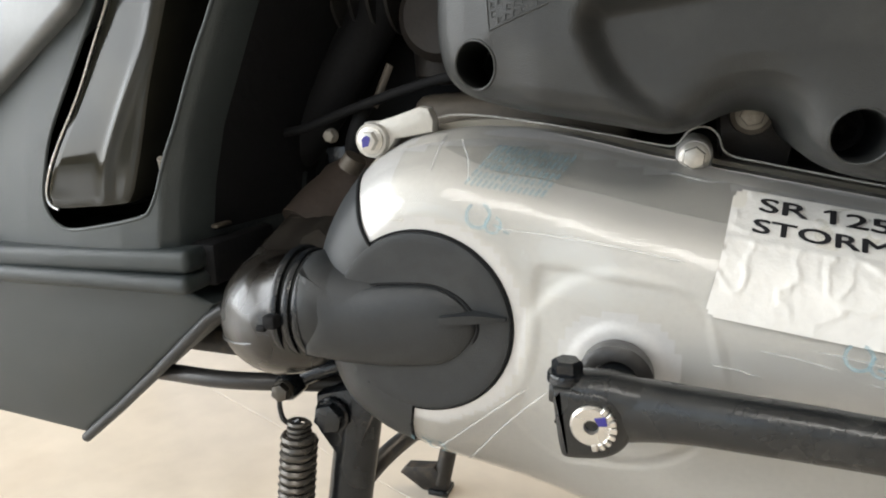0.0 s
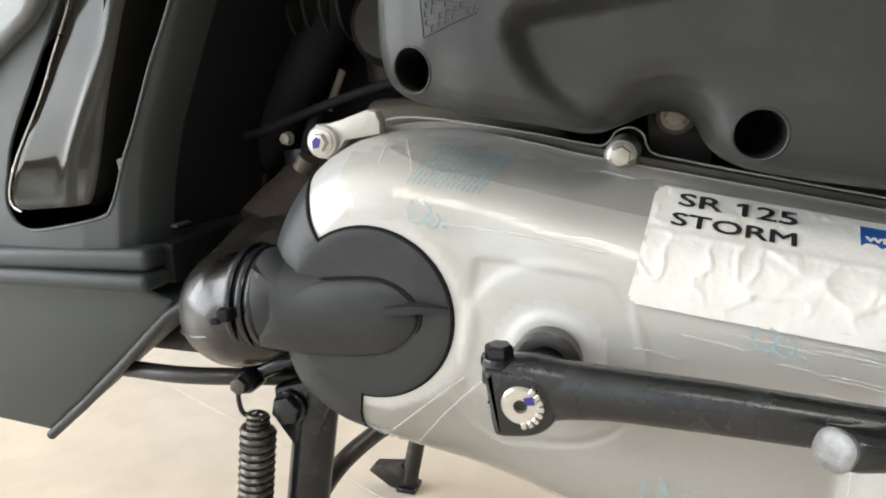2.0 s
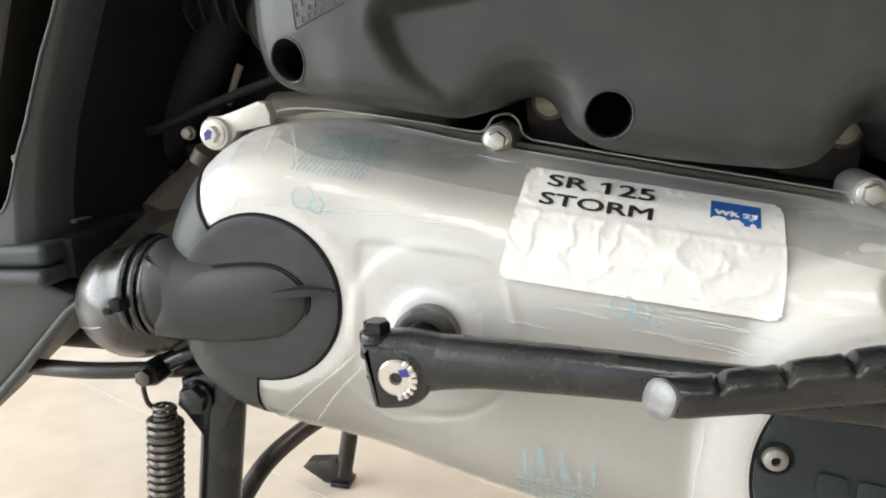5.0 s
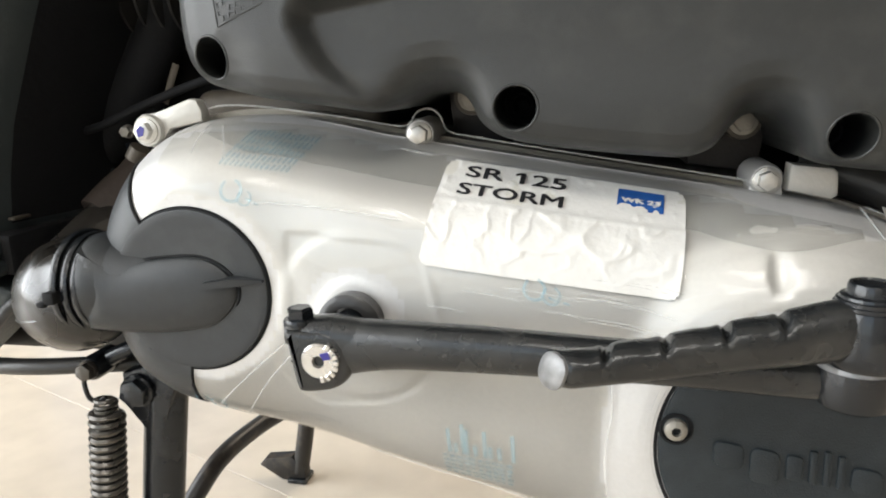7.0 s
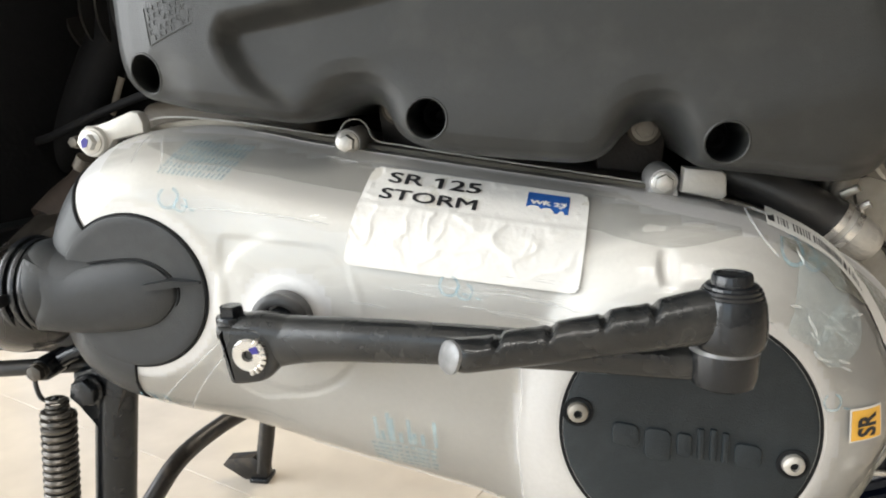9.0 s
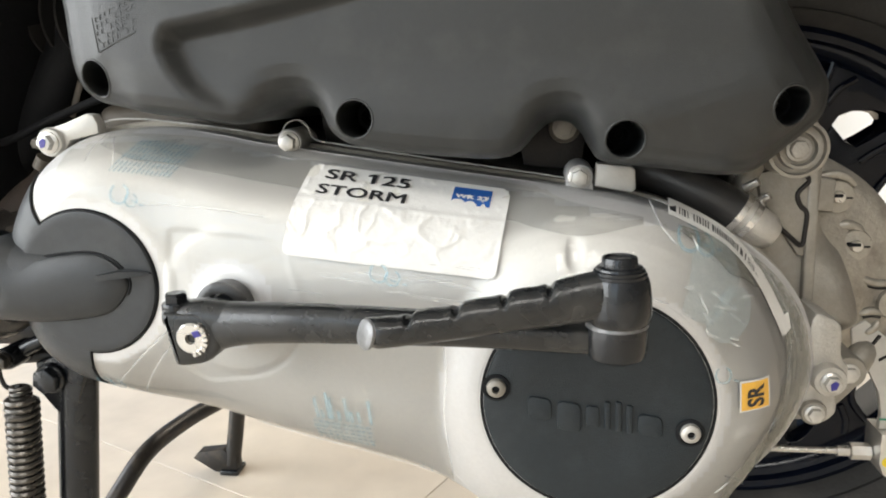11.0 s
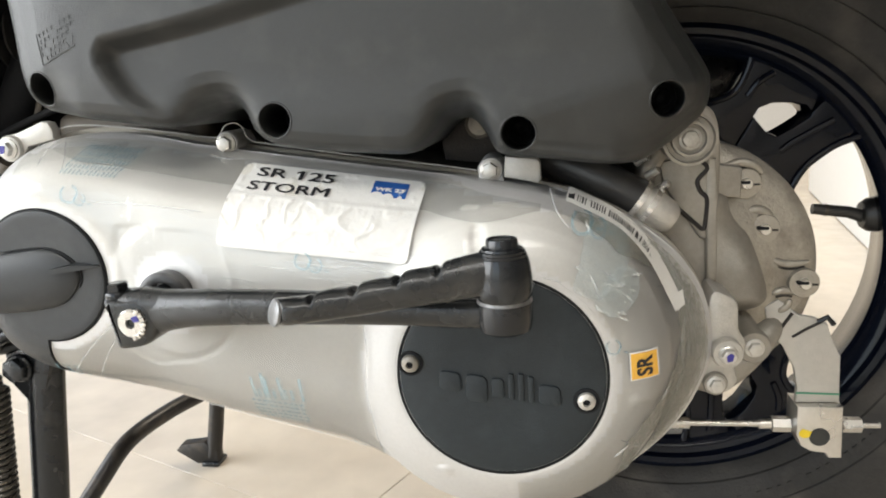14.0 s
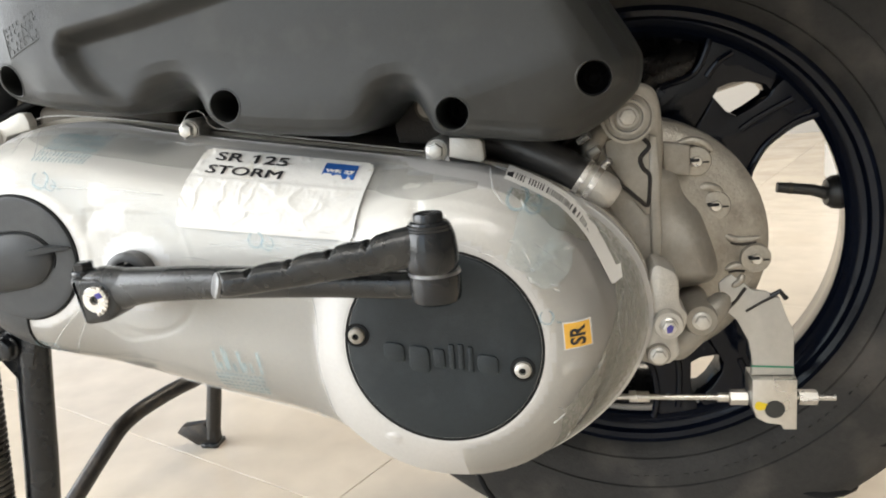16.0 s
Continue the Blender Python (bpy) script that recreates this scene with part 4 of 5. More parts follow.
# crinkled patch of loose film behind the pedal, drawn as painted whitish highlights
for k in range(15):
    x0, z0 = -.079 + .040 * rnd.random(), .296 + .050 * rnd.random()
    if math.hypot(x0 - DISC[0], z0 - DISC[1]) < .060 or math.hypot(x0 - DISC[0], z0 - DISC[1]) > .094:
        continue
    a, n = rnd.uniform(-1.5, .2), .0015 + .0035 * rnd.random()
    line = [(x0 + n * t * math.cos(a) + .0006 * math.sin(3 * t), z0 + n * t * math.sin(a)) for t in np.linspace(-1, 1, 6)]
    part("film_crease", tube([(x, cover_at(x, z, .0024), z) for x, z in line], [.0001, .0004, .0006, .0006, .0004, .0001], 6), HEM_GLINT, film)
HEM = smooth_curve([(-.392, .4005), (-.384, .4045), (-.375, .4062), (-.358, .4055), (-.335, .4025), (-.312, .3990), (-.290, .3950), (-.281, .3945), (-.276, .4005), (-.270, .4020), (-.265, .3990), (-.261, .3915), (-.246, .3880), (-.207, .3810), (-.157, .3725), (-.128, .3675)], 6, False)
TOP = np.array([(x, z) for x, z in COVER_EDGE if z > .34])
hem_v = []
for x, z in HEM:
    low = TOP[np.abs(TOP[:, 0] - x).argmin()][1] - .004
    hem_v += [(x, -.1945, z), (x, -.1985, (z + low) / 2), (x, cover_at(x, low, .0012), low)]
hem = part("film_hem", to_bm(hem_v, [(3 * i + k, 3 * i + 3 + k, 3 * i + 4 + k, 3 * i + 1 + k) for i in range(len(HEM) - 1) for k in (0, 1)]), CLEAR_FILM, film)
hem.visible_shadow = False
part("film_edge", tube([(x, -.1946, z) for x, z in HEM], [.0003] + [.00045] * (len(HEM) - 2) + [.0003], 8), HEM_GLINT, film)

# yellow sticker
def sheet(corners, n=8):
    """A flat four-cornered sheet in x and z, finely divided."""
    a, b, c, d = (np.array(q) for q in corners)
    g = [(a + (b - a) * i / n) * (1 - j / n) + (d + (c - d) * i / n) * (j / n) for j in range(n + 1) for i in range(n + 1)]
    return to_bm([(q[0], 0, q[1]) for q in g], [(j * (n + 1) + i, j * (n + 1) + i + 1, (j + 1) * (n + 1) + i + 1, (j + 1) * (n + 1) + i) for j in range(n) for i in range(n)])


yl = part("model_sticker", drape(sheet(((-.0505, .2672), (-.0370, .2680), (-.0380, .2810), (-.0510, .2805))), .0026, cover_surface), YELLOW, scooter, "small yellow sticker with black print")
part("sticker_edge", drape(sheet(((-.0512, .2664), (-.0363, .2673), (-.0373, .2817), (-.0517, .2812))), .0022, cover_surface), PAPER, yl)
bm = text_mesh("SR", 1.0, .035)
xs, zs = [v.co.x for v in bm.verts], [v.co.y for v in bm.verts]
x0, x1, z0, z1 = min(xs), max(xs), min(zs), max(zs)
for v in bm.verts:
    u, w = (v.co.x - x0) / (x1 - x0), (v.co.y - z0) / (z1 - z0)
    v.co = (-.0398 - .0082 * w - .0004 * u, 0, .2692 + .0102 * u - .0004 * w)
part("print", drape(bm, .0030, cover_surface), INK, yl)
# folded strip of tape with a row of unreadable marks
tape_line = smooth_curve([(-.0790, .3556), (-.0752, .3540), (-.0609, .3463), (-.0490, .3376), (-.0405, .3280), (-.0338, .3178), (-.0275, .3045), (-.0226, .2935)], 6, False)
tp = []
for i, q in enumerate(tape_line):
    d = tape_line[min(i + 1, len(tape_line) - 1)] - tape_line[max(i - 1, 0)]
    s = np.array((-d[1], d[0])) / np.linalg.norm(d) * .0030
    tp += [q + s, q - s]
tp = np.array(tp)
ty = cover_surface(tp) - .0024
tape = part("tape_strip", to_bm([(q[0], h, q[1]) for q, h in zip(tp, ty)], [(2 * i, 2 * i + 1, 2 * i + 3, 2 * i + 2) for i in range(len(tp) // 2 - 1)]), PAPER, None)
tagged(tape, "narrow whitish tape strip with dark marks on the film", "tape")
for k in range(46):
    if rnd.random() < .22:
        continue
    f = 3 + k * .56
    i = int(f)
    q = tape_line[i] + (tape_line[i + 1] - tape_line[i]) * (f - i)
    d = tape_line[i + 1] - tape_line[i - 1]
    s = np.array((-d[1], d[0])) / np.linalg.norm(d) * .0013
    strip("tape_mark", q[0] - s[0], q[1] - s[1], q[0] + s[0] * (.3 + .7 * rnd.random()), q[1] + s[1], .0004 + .0006 * rnd.random(), INK, tape, .0029, 3)
end = tape_line[-1]
part("tape_end", drape(sheet(((end[0] - .0034, end[1] + .0062), (end[0] + .0026, end[1] + .0078), (end[0] + .0034, end[1] + .0004), (end[0] - .0014, end[1] - .0012)), 6), .0031, cover_surface), PAPER, tape)

# ---- air filter box ----
BOX_EDGE = smooth_curve([(-.3698, .50), (-.3704, .455), (-.3704, .4420), (-.3695, .4320), (-.3665, .4228), (-.3605, .4165), (-.3527, .4134), (-.3390, .4105), (-.322, .4080), (-.300, .4048), (-.284, .4024), (-.2745, .4040), (-.2632, .4085),
                         (-.2535, .4096), (-.2465, .4060), (-.2400, .3965), (-.2290, .3902), (-.212, .3868), (-.195, .3846), (-.175, .3826), (-.1592, .3818), (-.1490, .3850),
                         (-.1415, .3925), (-.1346, .3972), (-.1260, .3970), (-.1192, .3900), (-.1130, .3802), (-.100, .3772), (-.083, .3750), (-.0666, .3724), (-.0490, .3712), (-.0380, .3722),
                         (-.0260, .3778), (-.0150, .3862), (-.0070, .3948), (-.0045, .4070), (-.0065, .4160), (-.0190, .4370), (-.050, .485), (-.085, .530), (-.13, .555), (-.22, .56), (-.32, .555), (-.352, .54)], 7)
FRONT_FOLD = np.array([(-.3076, .4455), (-.2983, .4468), (-.2695, .4508), (-.2291, .4579), (-.10, .485), (.05, .52), (.05, .30), (-.265, .30), (-.272, .398), (-.277, .404), (-.2869, .4090), (-.2945, .4150), (-.3009, .4208), (-.3065, .4290), (-.3102, .4376), (-.3100, .4420)])
REAR_FOLD = np.array([(-.1300, .3650), (-.1185, .3880), (-.0960, .3960), (-.0745, .4019), (-.0540, .4075), (-.0420, .4120), (-.0380, .4170), (-.0385, .4250), (-.0483, .4469), (-.060, .480), (-.20, .60), (-.50, .60), (-.50, .30), (-.14, .30)])


def box_y(x, z, d):
    p = np.stack([x, z], 1)
    edge = np.interp(d, [0, .0008, .0025, .005, .010, .020], [-.236, -.2415, -.2458, -.2485, -.2500, -.2505])
    roll = np.interp(d, [0, .002, .005, .009, .014, .020], [-.222, -.2285, -.2365, -.2440, -.2490, -.2505])
    # the edge curls back over the two bolt arches
    arch = np.maximum(np.exp(-((x + .2560) / .0150) ** 2), np.exp(-((x + .1310) / .0125) ** 2)) * (z < .43)
    y = edge * (1 - arch) + roll * arch
    front = step(x, -.325, -.350)
    y = y * (1 - front) + np.interp(d, [0, .001, .003, .008, .015, .025, .040], [-.228, -.2345, -.2390, -.2435, -.2465, -.2490, -.2505]) * front
    rear = step(x, -.060, -.020)
    y = y * (1 - rear) + np.interp(d, [0, .002, .006, .012, .020, .032], [-.205, -.2150, -.2275, -.2380, -.2450, -.2490]) * rear
    # the sunken face behind the front fold, and the rear facet that falls away
    e = edge_distance(p, FRONT_FOLD) * np.where(inside(p, FRONT_FOLD), 1, -1)
    y += (.0050 + .0028 * step(z, .395, .43)) * step(e, -.0060, .0050)
    o = edge_distance(p, REAR_FOLD) * np.where(inside(p, REAR_FOLD), -1, 1)
    y += np.interp(o, [-.006, 0, .006, .030], [0, .0005, .0020, .0070]) * step(d, -.002, .008)
    return y + np.interp(-e, [-.004, .002, .010, .060], [0, -.0012, -.0006, .0015]) * step(x, -.22, -.27)


box = part("air_filter_box", dome(BOX_EDGE, (-.170, .500), box_y, -.10, 150, 1.0), GREY_PLASTIC, scooter, "charcoal matt plastic air filter box with bolt wells")
WELLS = ((-.3514, .4268, .0078, .0084), (-.2246, .4030, .0086, .0086), (-.1020, .3898, .0084, .0084), (-.0310, .4015, .0086, .0086))
cutters = []
for wx, wz, rx, rz in WELLS:
    bm = lathe([(.0001, -.30), (1.0, -.30), (1.0, -.205), (.0001, -.205)], (0, 0, 0), "y", 32)
    for v in bm.verts:
        v.co.x, v.co.z = v.co.x * rx + wx, v.co.z * rz + wz
    cutters.append(bm)
cut(box, cutters)
for wx, wz, rx, rz in WELLS:
    ring = np.array([(wx + (rx + .0004) * math.cos(a), wz + (rz + .0004) * math.sin(a)) for a in np.linspace(0, 2 * math.pi, 33)])
    ry = box_y(ring[:, 0], ring[:, 1], edge_distance(ring, BOX_EDGE))
    part("well_rim", tube([(x, y + .0002, z) for (x, z), y in zip(ring, ry)], .0006, 8), GREY_PLASTIC, box)
    # floor and screw made black for the shade deep in the well
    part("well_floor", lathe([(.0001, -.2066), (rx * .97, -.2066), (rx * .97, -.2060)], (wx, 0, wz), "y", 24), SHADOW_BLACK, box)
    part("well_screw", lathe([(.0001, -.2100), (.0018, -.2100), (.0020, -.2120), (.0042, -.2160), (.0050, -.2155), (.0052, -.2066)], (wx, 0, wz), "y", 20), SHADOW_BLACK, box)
# moulded code patch: unreadable, kept as faint raised bars in a frame


def box_at(x, z):
    p = np.array([[x, z]])
    return float(box_y(p[:, 0], p[:, 1], edge_distance(p, BOX_EDGE))[0])


for k in range(8):
    for j in range(5):
        if (k * 7 + j * 3) % 5:
            mx, mz = -.3436 + k * .0028 + .0004 * (j % 2), .4406 + j * .0031 + k * .0011
            my = box_at(mx, mz)
            for dx, dz, w, h in ((0, .0009, .0009, .0002), (-.0008, 0, .0002, .0010), (.0006 * (k % 2), -.0006, .0007, .0002)):
                part("moulded_mark", block((mx + dx - w, my - .00014, mz + dz - h), (mx + dx + w, my + .002, mz + dz + h), .00005, 1), GREY_PLASTIC, box)
for corners in ([(-.3449, .4384), (-.3350, .4423), (-.3236, .4467)], [(-.3449, .4384), (-.3456, .4456), (-.3464, .4540)]):
    part("moulded_frame", tube([(x, box_at(x, z) + .0001, z) for x, z in smooth_curve(corners, 4, False)], .0004, 6), GREY_PLASTIC, box)

# ---- bolts and brackets on the cover's flange ----
part("front_tab", slab([(-.4160, .3870), (-.4085, .3860), (-.4016, .3955), (-.3838, .3988), (-.3834, .4040), (-.3858, .4092), (-.3900, .4100), (-.4030, .4055), (-.4100, .4035), (-.4170, .4030), (-.4215, .3960)], -.2010, -.1940, .0012), BRACKET, cover, "whitish steel tab")
part("bolt_boss", lathe([(.0001, -.2040), (.0074, -.2040), (.0080, -.2030), (.0080, -.188)], (-.4125, 0, .3950), "y", 36), BRACKET, cover)
hex_bolt("flange_bolt", -.4125, -.2035, .3950, .0046, .0058, BOLT, cover, 1.35, VIOLET_MARK)
for bx, bz in ((-.2735, .3905), (-.1205, .3680)):
    part("bolt_boss", lathe([(.0001, -.2000), (.0064, -.2000), (.0072, -.1985), (.0076, -.176)], (bx, 0, bz), "y", 36), SILVER, cover)
    part("boss_web", slab([(bx - .0085, bz - .0150), (bx + .0085, bz - .0160), (bx + .0064, bz), (bx - .0064, bz)], -.1990, -.1850, .001), SILVER, cover)
    hex_bolt("flange_bolt", bx, -.1998, bz, .0045, .0055, BOLT, cover, 1.3, spin=.4)
part("rear_tab", slab([(-.1130, .3640), (-.0950, .3600), (-.0925, .3620), (-.0930, .3715), (-.0950, .3735), (-.1120, .3755)], -.2040, -.1950, .0015), BRACKET, cover, "whitish steel tab")
for bx, by, bz, r in ((-.2520, -.180, .4065, .0068), (-.1275, -.180, .3925, .0066)):
    part("rear_mount_boss", lathe([(.0001, by), (r * 1.25, by), (r * 1.3, by + .002), (r * 1.3, by + .05)], (bx, 0, bz), "y", 32), BROWN, scooter)
    hex_bolt("case_bolt", bx, by, bz, r * .75, .004, CAST, scooter, 1.3, spin=.2)
for x0, x1, z0 in ((-.262, -.236, .400), (-.150, -.118, .388)):
    part("case_web", slab([(x0, z0 - .016), (x1, z0 - .020), (x1 + .004, z0 + .018), (x0 - .004, z0 + .018)], -.172, -.12, .002), DARK_BROWN, scooter)

# ---- rear engine case, brake plate and brake lever ----
case = part("gear_case", slab(smooth_curve([(-.040, .356), (-.030, .372), (-.024, .390), (-.010, .3965), (.004, .392), (.0085, .372), (.0080, .340), (.0055, .322), (.0060, .300), (.011, .275), (.016, .252), (.014, .228), (.003, .220), (-.02, .235), (-.03, .29)], 5),
                              -.166, -.11, .004, 3), CAST, scooter, "raw cast aluminium gear case with ribs and bosses")
part("mount_boss", lathe([(.0001, -.1930), (.0045, -.1930), (.0050, -.1900), (.0078, -.1900), (.0082, -.1935), (.0098, -.1935), (.0102, -.1890), (.0124, -.1890), (.0130, -.1915), (.0146, -.1910), (.0150, -.14)], (-.0128, 0, .3785), "y", 48), CAST, case, "ringed cast mount boss")
hex_bolt("mount_bolt", -.0128, -.1910, .3785, .0048, .0030, CAST_PALE, case, 1.25)
part("case_rib", slab([(.0002, .3660), (.0052, .3650), (.0064, .3400), (.0066, .2930), (.0006, .2930), (.0000, .3400)], -.1700, -.120, .0014, 3), CAST, case)
part("case_web", slab([(-.0262, .3640), (-.0235, .3500), (-.0030, .3190), (.0010, .3180), (.0040, .3620), (-.0020, .3700)], -.1690, -.150, .002, 2), CAST, case)
# dark tube in place of the shade inside a cast groove
part("case_groove_shade", tube([(x, -.1692, z) for x, z in smooth_curve([(-.0028, .3640), (.0004, .3595), (-.0048, .3530), (-.0032, .3465), (.0004, .3425), (.0002, .3330), (-.0012, .3245), (-.0060, .3280), (-.0130, .3345), (-.0200, .3405)], 4, False)], .0013, 8), DARK_BROWN, case)
COLUMN = smooth_curve([(-.006, .3400), (.0100, .3412), (.0162, .3405), (.0215, .3360), (.0247, .3240), (.0300, .3160), (.0352, .3098), (.0419, .2918), (.0462, .2740), (.0425, .2660), (.0330, .2620), (.0100, .2600), (-.006, .2640)], 4)


def column_y(x, z, d):
    e = np.clip(d / .015, 0, 1)
    return -.1220 - (.0160 + .010 * step(z, .325, .290)) * np.sqrt(1 - (1 - e) ** 2)


part("case_column", dome(COLUMN, (.019, .295), column_y, -.112, 40, 1.1), CAST, case)
part("case_shelf", slab([(.0120, .3575), (.0292, .3545), (.0288, .3350), (.0125, .3370)], -.1290, -.11, .0016, 3), CAST, case)
plate = part("brake_plate", lathe([(.0001, -.122), (.030, -.122), (.055, -.120), (.060, -.117), (.074, -.117), (.080, -.1145), (.0845, -.110), (.0855, -.100), (.0855, -.07)], (-.0035, 0, .2870), "y", 90), PLATE, scooter, "round cast aluminium brake back plate")
for px, pz, turn in ((.0338, .3428, .9), (.0458, .3130, .5), (.0712, .2763, .1)):
    part("plate_boss", lathe([(.0001, -.1205), (.0046, -.1205), (.0092, -.1200), (.0098, -.1185), (.0098, -.11)], (px, 0, pz), "y", 28), PLATE, plate)
    part("pin", lathe([(.0001, -.1235), (.0030, -.1235), (.0036, -.1225), (.0038, -.12)], (px, 0, pz), "y", 20), ZINC, plate)
    part("slot", block((px - .0052, -.1242, pz + .0002), (px + .0016, -.1195, pz + .0022), .0004, 1), SHADOW_BLACK, plate)
    part("slot", block((px + .0030, -.1215, pz - .0012), (px + .0080, -.1195, pz - .0002), .0003, 1), DARK_BROWN, plate)
# cast hoods over the pads, each with a dark tube for its undercut's shade
for line, r in (([(.0190, .3530), (.0290, .3560), (.0380, .3545), (.0440, .3490)], .0030), ([(.0305, .3190), (.0350, .3238), (.0414, .3256), (.0470, .3236), (.0505, .3200)], .0030),
                ([(.0440, .2952), (.0500, .2930), (.0580, .2895), (.0660, .2888), (.0740, .2900)], .0026), ([(.0520, .2690), (.0590, .2712), (.0670, .2695)], .0028), ([(.0560, .2570), (.0610, .2600), (.0640, .2650)], .0028)):
    path = smooth_curve(line, 5, False)
    taper = np.sin(np.linspace(.25, math.pi - .25, len(path))) ** .6
    part("plate_hood", tube([(x, -.1172, z) for x, z in path], list(r * taper), 14), PLATE, plate)
    part("undercut_shade", tube([(x + .0004, -.1166, z - r * 1.15) for x, z in path[2:-2]], list(r * .50 * taper[2:-2]), 8), DARK_BROWN, plate)
part("cam_boss", lathe([(.0001, -.1130), (.0075, -.1130), (.0095, -.1125), (.0100, -.10)], (.0600, 0, .2520), "y", 32), CAST, plate)

hanger = part("cover_bracket", slab(smooth_curve([(-.002, .292), (.006, .2925), (.0125, .287), (.0135, .272), (.0175, .264), (.0155, .254), (.012, .250), (.013, .240), (.006, .2335), (-.004, .236), (-.006, .26)], 4), -.1960, -.170, .002), CAST_PALE, scooter, "pale cast bracket with paint-marked bolts")
part("bolt_boss", lathe([(.0001, -.2030), (.0078, -.2030), (.0084, -.2015), (.0084, -.185)], (.0064, 0, .2600), "y", 32), CAST_PALE, hanger)
hex_bolt("bracket_bolt", .0064, -.2030, .2600, .0043, .0050, BOLT, hanger, 1.25, VIOLET_MARK)
part("bolt_boss", lathe([(.0001, -.1990), (.0062, -.1990), (.0068, -.1975), (.0068, -.18)], (.0010, 0, .2405), "y", 32), CAST, hanger)
hex_bolt("bracket_bolt", .0010, -.1990, .2405, .0040, .0040, BOLT, hanger, 1.25)
part("case_boss", lathe([(.0001, -.1650), (.0092, -.1650), (.0100, -.1635), (.0105, -.12)], (.0300, 0, .2495), "y", 36), CAST, case)
hex_bolt("case_bolt", .0300, -.1650, .2495, .0044, .0045, BOLT, case, 1.3)
part("case_foot", tube(smooth_curve([(.010, -.158, .224), (.028, -.155, .240), (.048, -.146, .260)], 6, False), [.003, .006, .0080, .0085, .0085, .0085, .0085, .0085, .0085, .0082, .0075, .006, .003], 18), CAST, case)

brake_arm = part("brake_lever", slab([(.0480, .2600), (.0560, .2655), (.0640, .2590), (.0690, .2545), (.0790, .2525), (.0867, .2484), (.0912, .2353), (.0960, .2252), (.0965, .2000), (.0968, .1930), (.0695, .1930), (.0700, .2035), (.0676, .2176), (.0600, .2330), (.0540, .2390), (.0500, .2470)], -.1185, -.1145, .0007), BRACKET, scooter, "bright plated brake lever with green and yellow marks")
part("lever_fork", slab([(.0690, .1925), (.0975, .1925), (.0980, .1555), (.0895, .1555), (.0880, .1590), (.0790, .1600), (.0720, .1640), (.0690, .1720)], -.1245, -.1020, .0012), ZINC, brake_arm)
part("fork_pin", lathe([(.0001, -.1250), (.0062, -.1250), (.0066, -.1244), (.0066, -.12)], (.0835, 0, .1708), "y", 32), GREY_PLASTIC, brake_arm)
part("green_mark", slab([(.0693, .2005), (.0966, .1995), (.0966, .1985), (.0693, .1995)], -.1190, -.1184, 0), GREEN_MARK, brake_arm)
part("yellow_mark", slab(smooth_curve([(.0705, .1725), (.0725, .1765), (.0780, .1750), (.0815, .1755), (.0800, .1725), (.0740, .1700)], 3), -.1249, -.1240, 0), YELLOW_MARK, brake_arm)
# dark lines paint the shade in the lever's two creases
part("lever_crease_shade", tube([(.0655, -.1187, .2395), (.0740, -.1189, .2450), (.0835, -.1187, .2500)], .0009, 8), DARK_BROWN, brake_arm)
part("lever_crease_shade", tube([(.0530, -.1187, .2405), (.0590, -.1189, .2470), (.0650, -.1187, .2560)], .0011, 8), DARK_BROWN, brake_arm)
part("clip", tube([(.0810, -.119, .2500), (.0860, -.120, .2535), (.0905, -.119, .2480)], .0018, 8), BLACK_STEEL, brake_arm)
pull = part("brake_rod", rod((-.05, -.1115, .1740), (.1255, -.1115, .1735), .0021, 14), ZINC, scooter, "threaded zinc brake rod with adjuster nuts")
for x0, x1, r in ((.0560, .0690, .0055), (.1010, .1140, .0053)):
    part("adjuster_nut", lathe([(.0001, x0), (r, x0 + .0006), (r, x1 - .0006), (.0001, x1)], (0, -.1115, .1738), "x", 6), ZINC, pull)
part("rod_sleeve", rod((-.012, -.1115, .1740), (.002, -.1115, .1740), .0042, 20), ZINC, pull)
part("rod_collar", rod((.0485, -.1115, .1738), (.0560, -.1115, .1738), .0035, 16), ZINC, pull)

# breather hose and oil filler
bre = part("breather_hose", tube(smooth_curve([(-.100, -.168, .372), (-.078, -.174, .366), (-.056, -.180, .3560), (-.038, -.182, .3450)], 6, False), .0108, 24), RUBBER, scooter, "black rubber breather hose with steel clamp")
part("hose_end", tube([(-.0390, -.182, .3458), (-.0330, -.183, .3415), (-.0240, -.183, .3350), (-.0205, -.183, .3325)], [.0100, .0104, .0100, .0070], 28), CAST_PALE, bre)
for t, r in ((0.0, .0122), (.42, .0116)):
    q = Vector((-.0385, -.182, .3455)).lerp(Vector((-.0255, -.183, .3365)), t)
    d = Vector((.0125, -.001, -.0090)).normalized()
    part("clamp", tube([q - d * .0016, q + d * .0016], r, 30), STEEL, bre)
part("filler_neck", tube([(-.026, -.168, .372), (-.032, -.171, .361), (-.036, -.173, .352)], .0055, 16), CAST, scooter)
for k in range(3):
    q = Vector((-.0400, -.178, .3655)).lerp(Vector((-.0285, -.178, .3500)), k / 2)
    part("clamp_screw", rod(q, q + Vector((.006, -.004, .004)), .0022, 10), ZINC, bre)

# ---- rear wheel ----
HUB = (0.002, 0.0, .2755)


def wheel_ring(profile, segs=120):
    return lathe(profile, HUB, "y", segs, True)


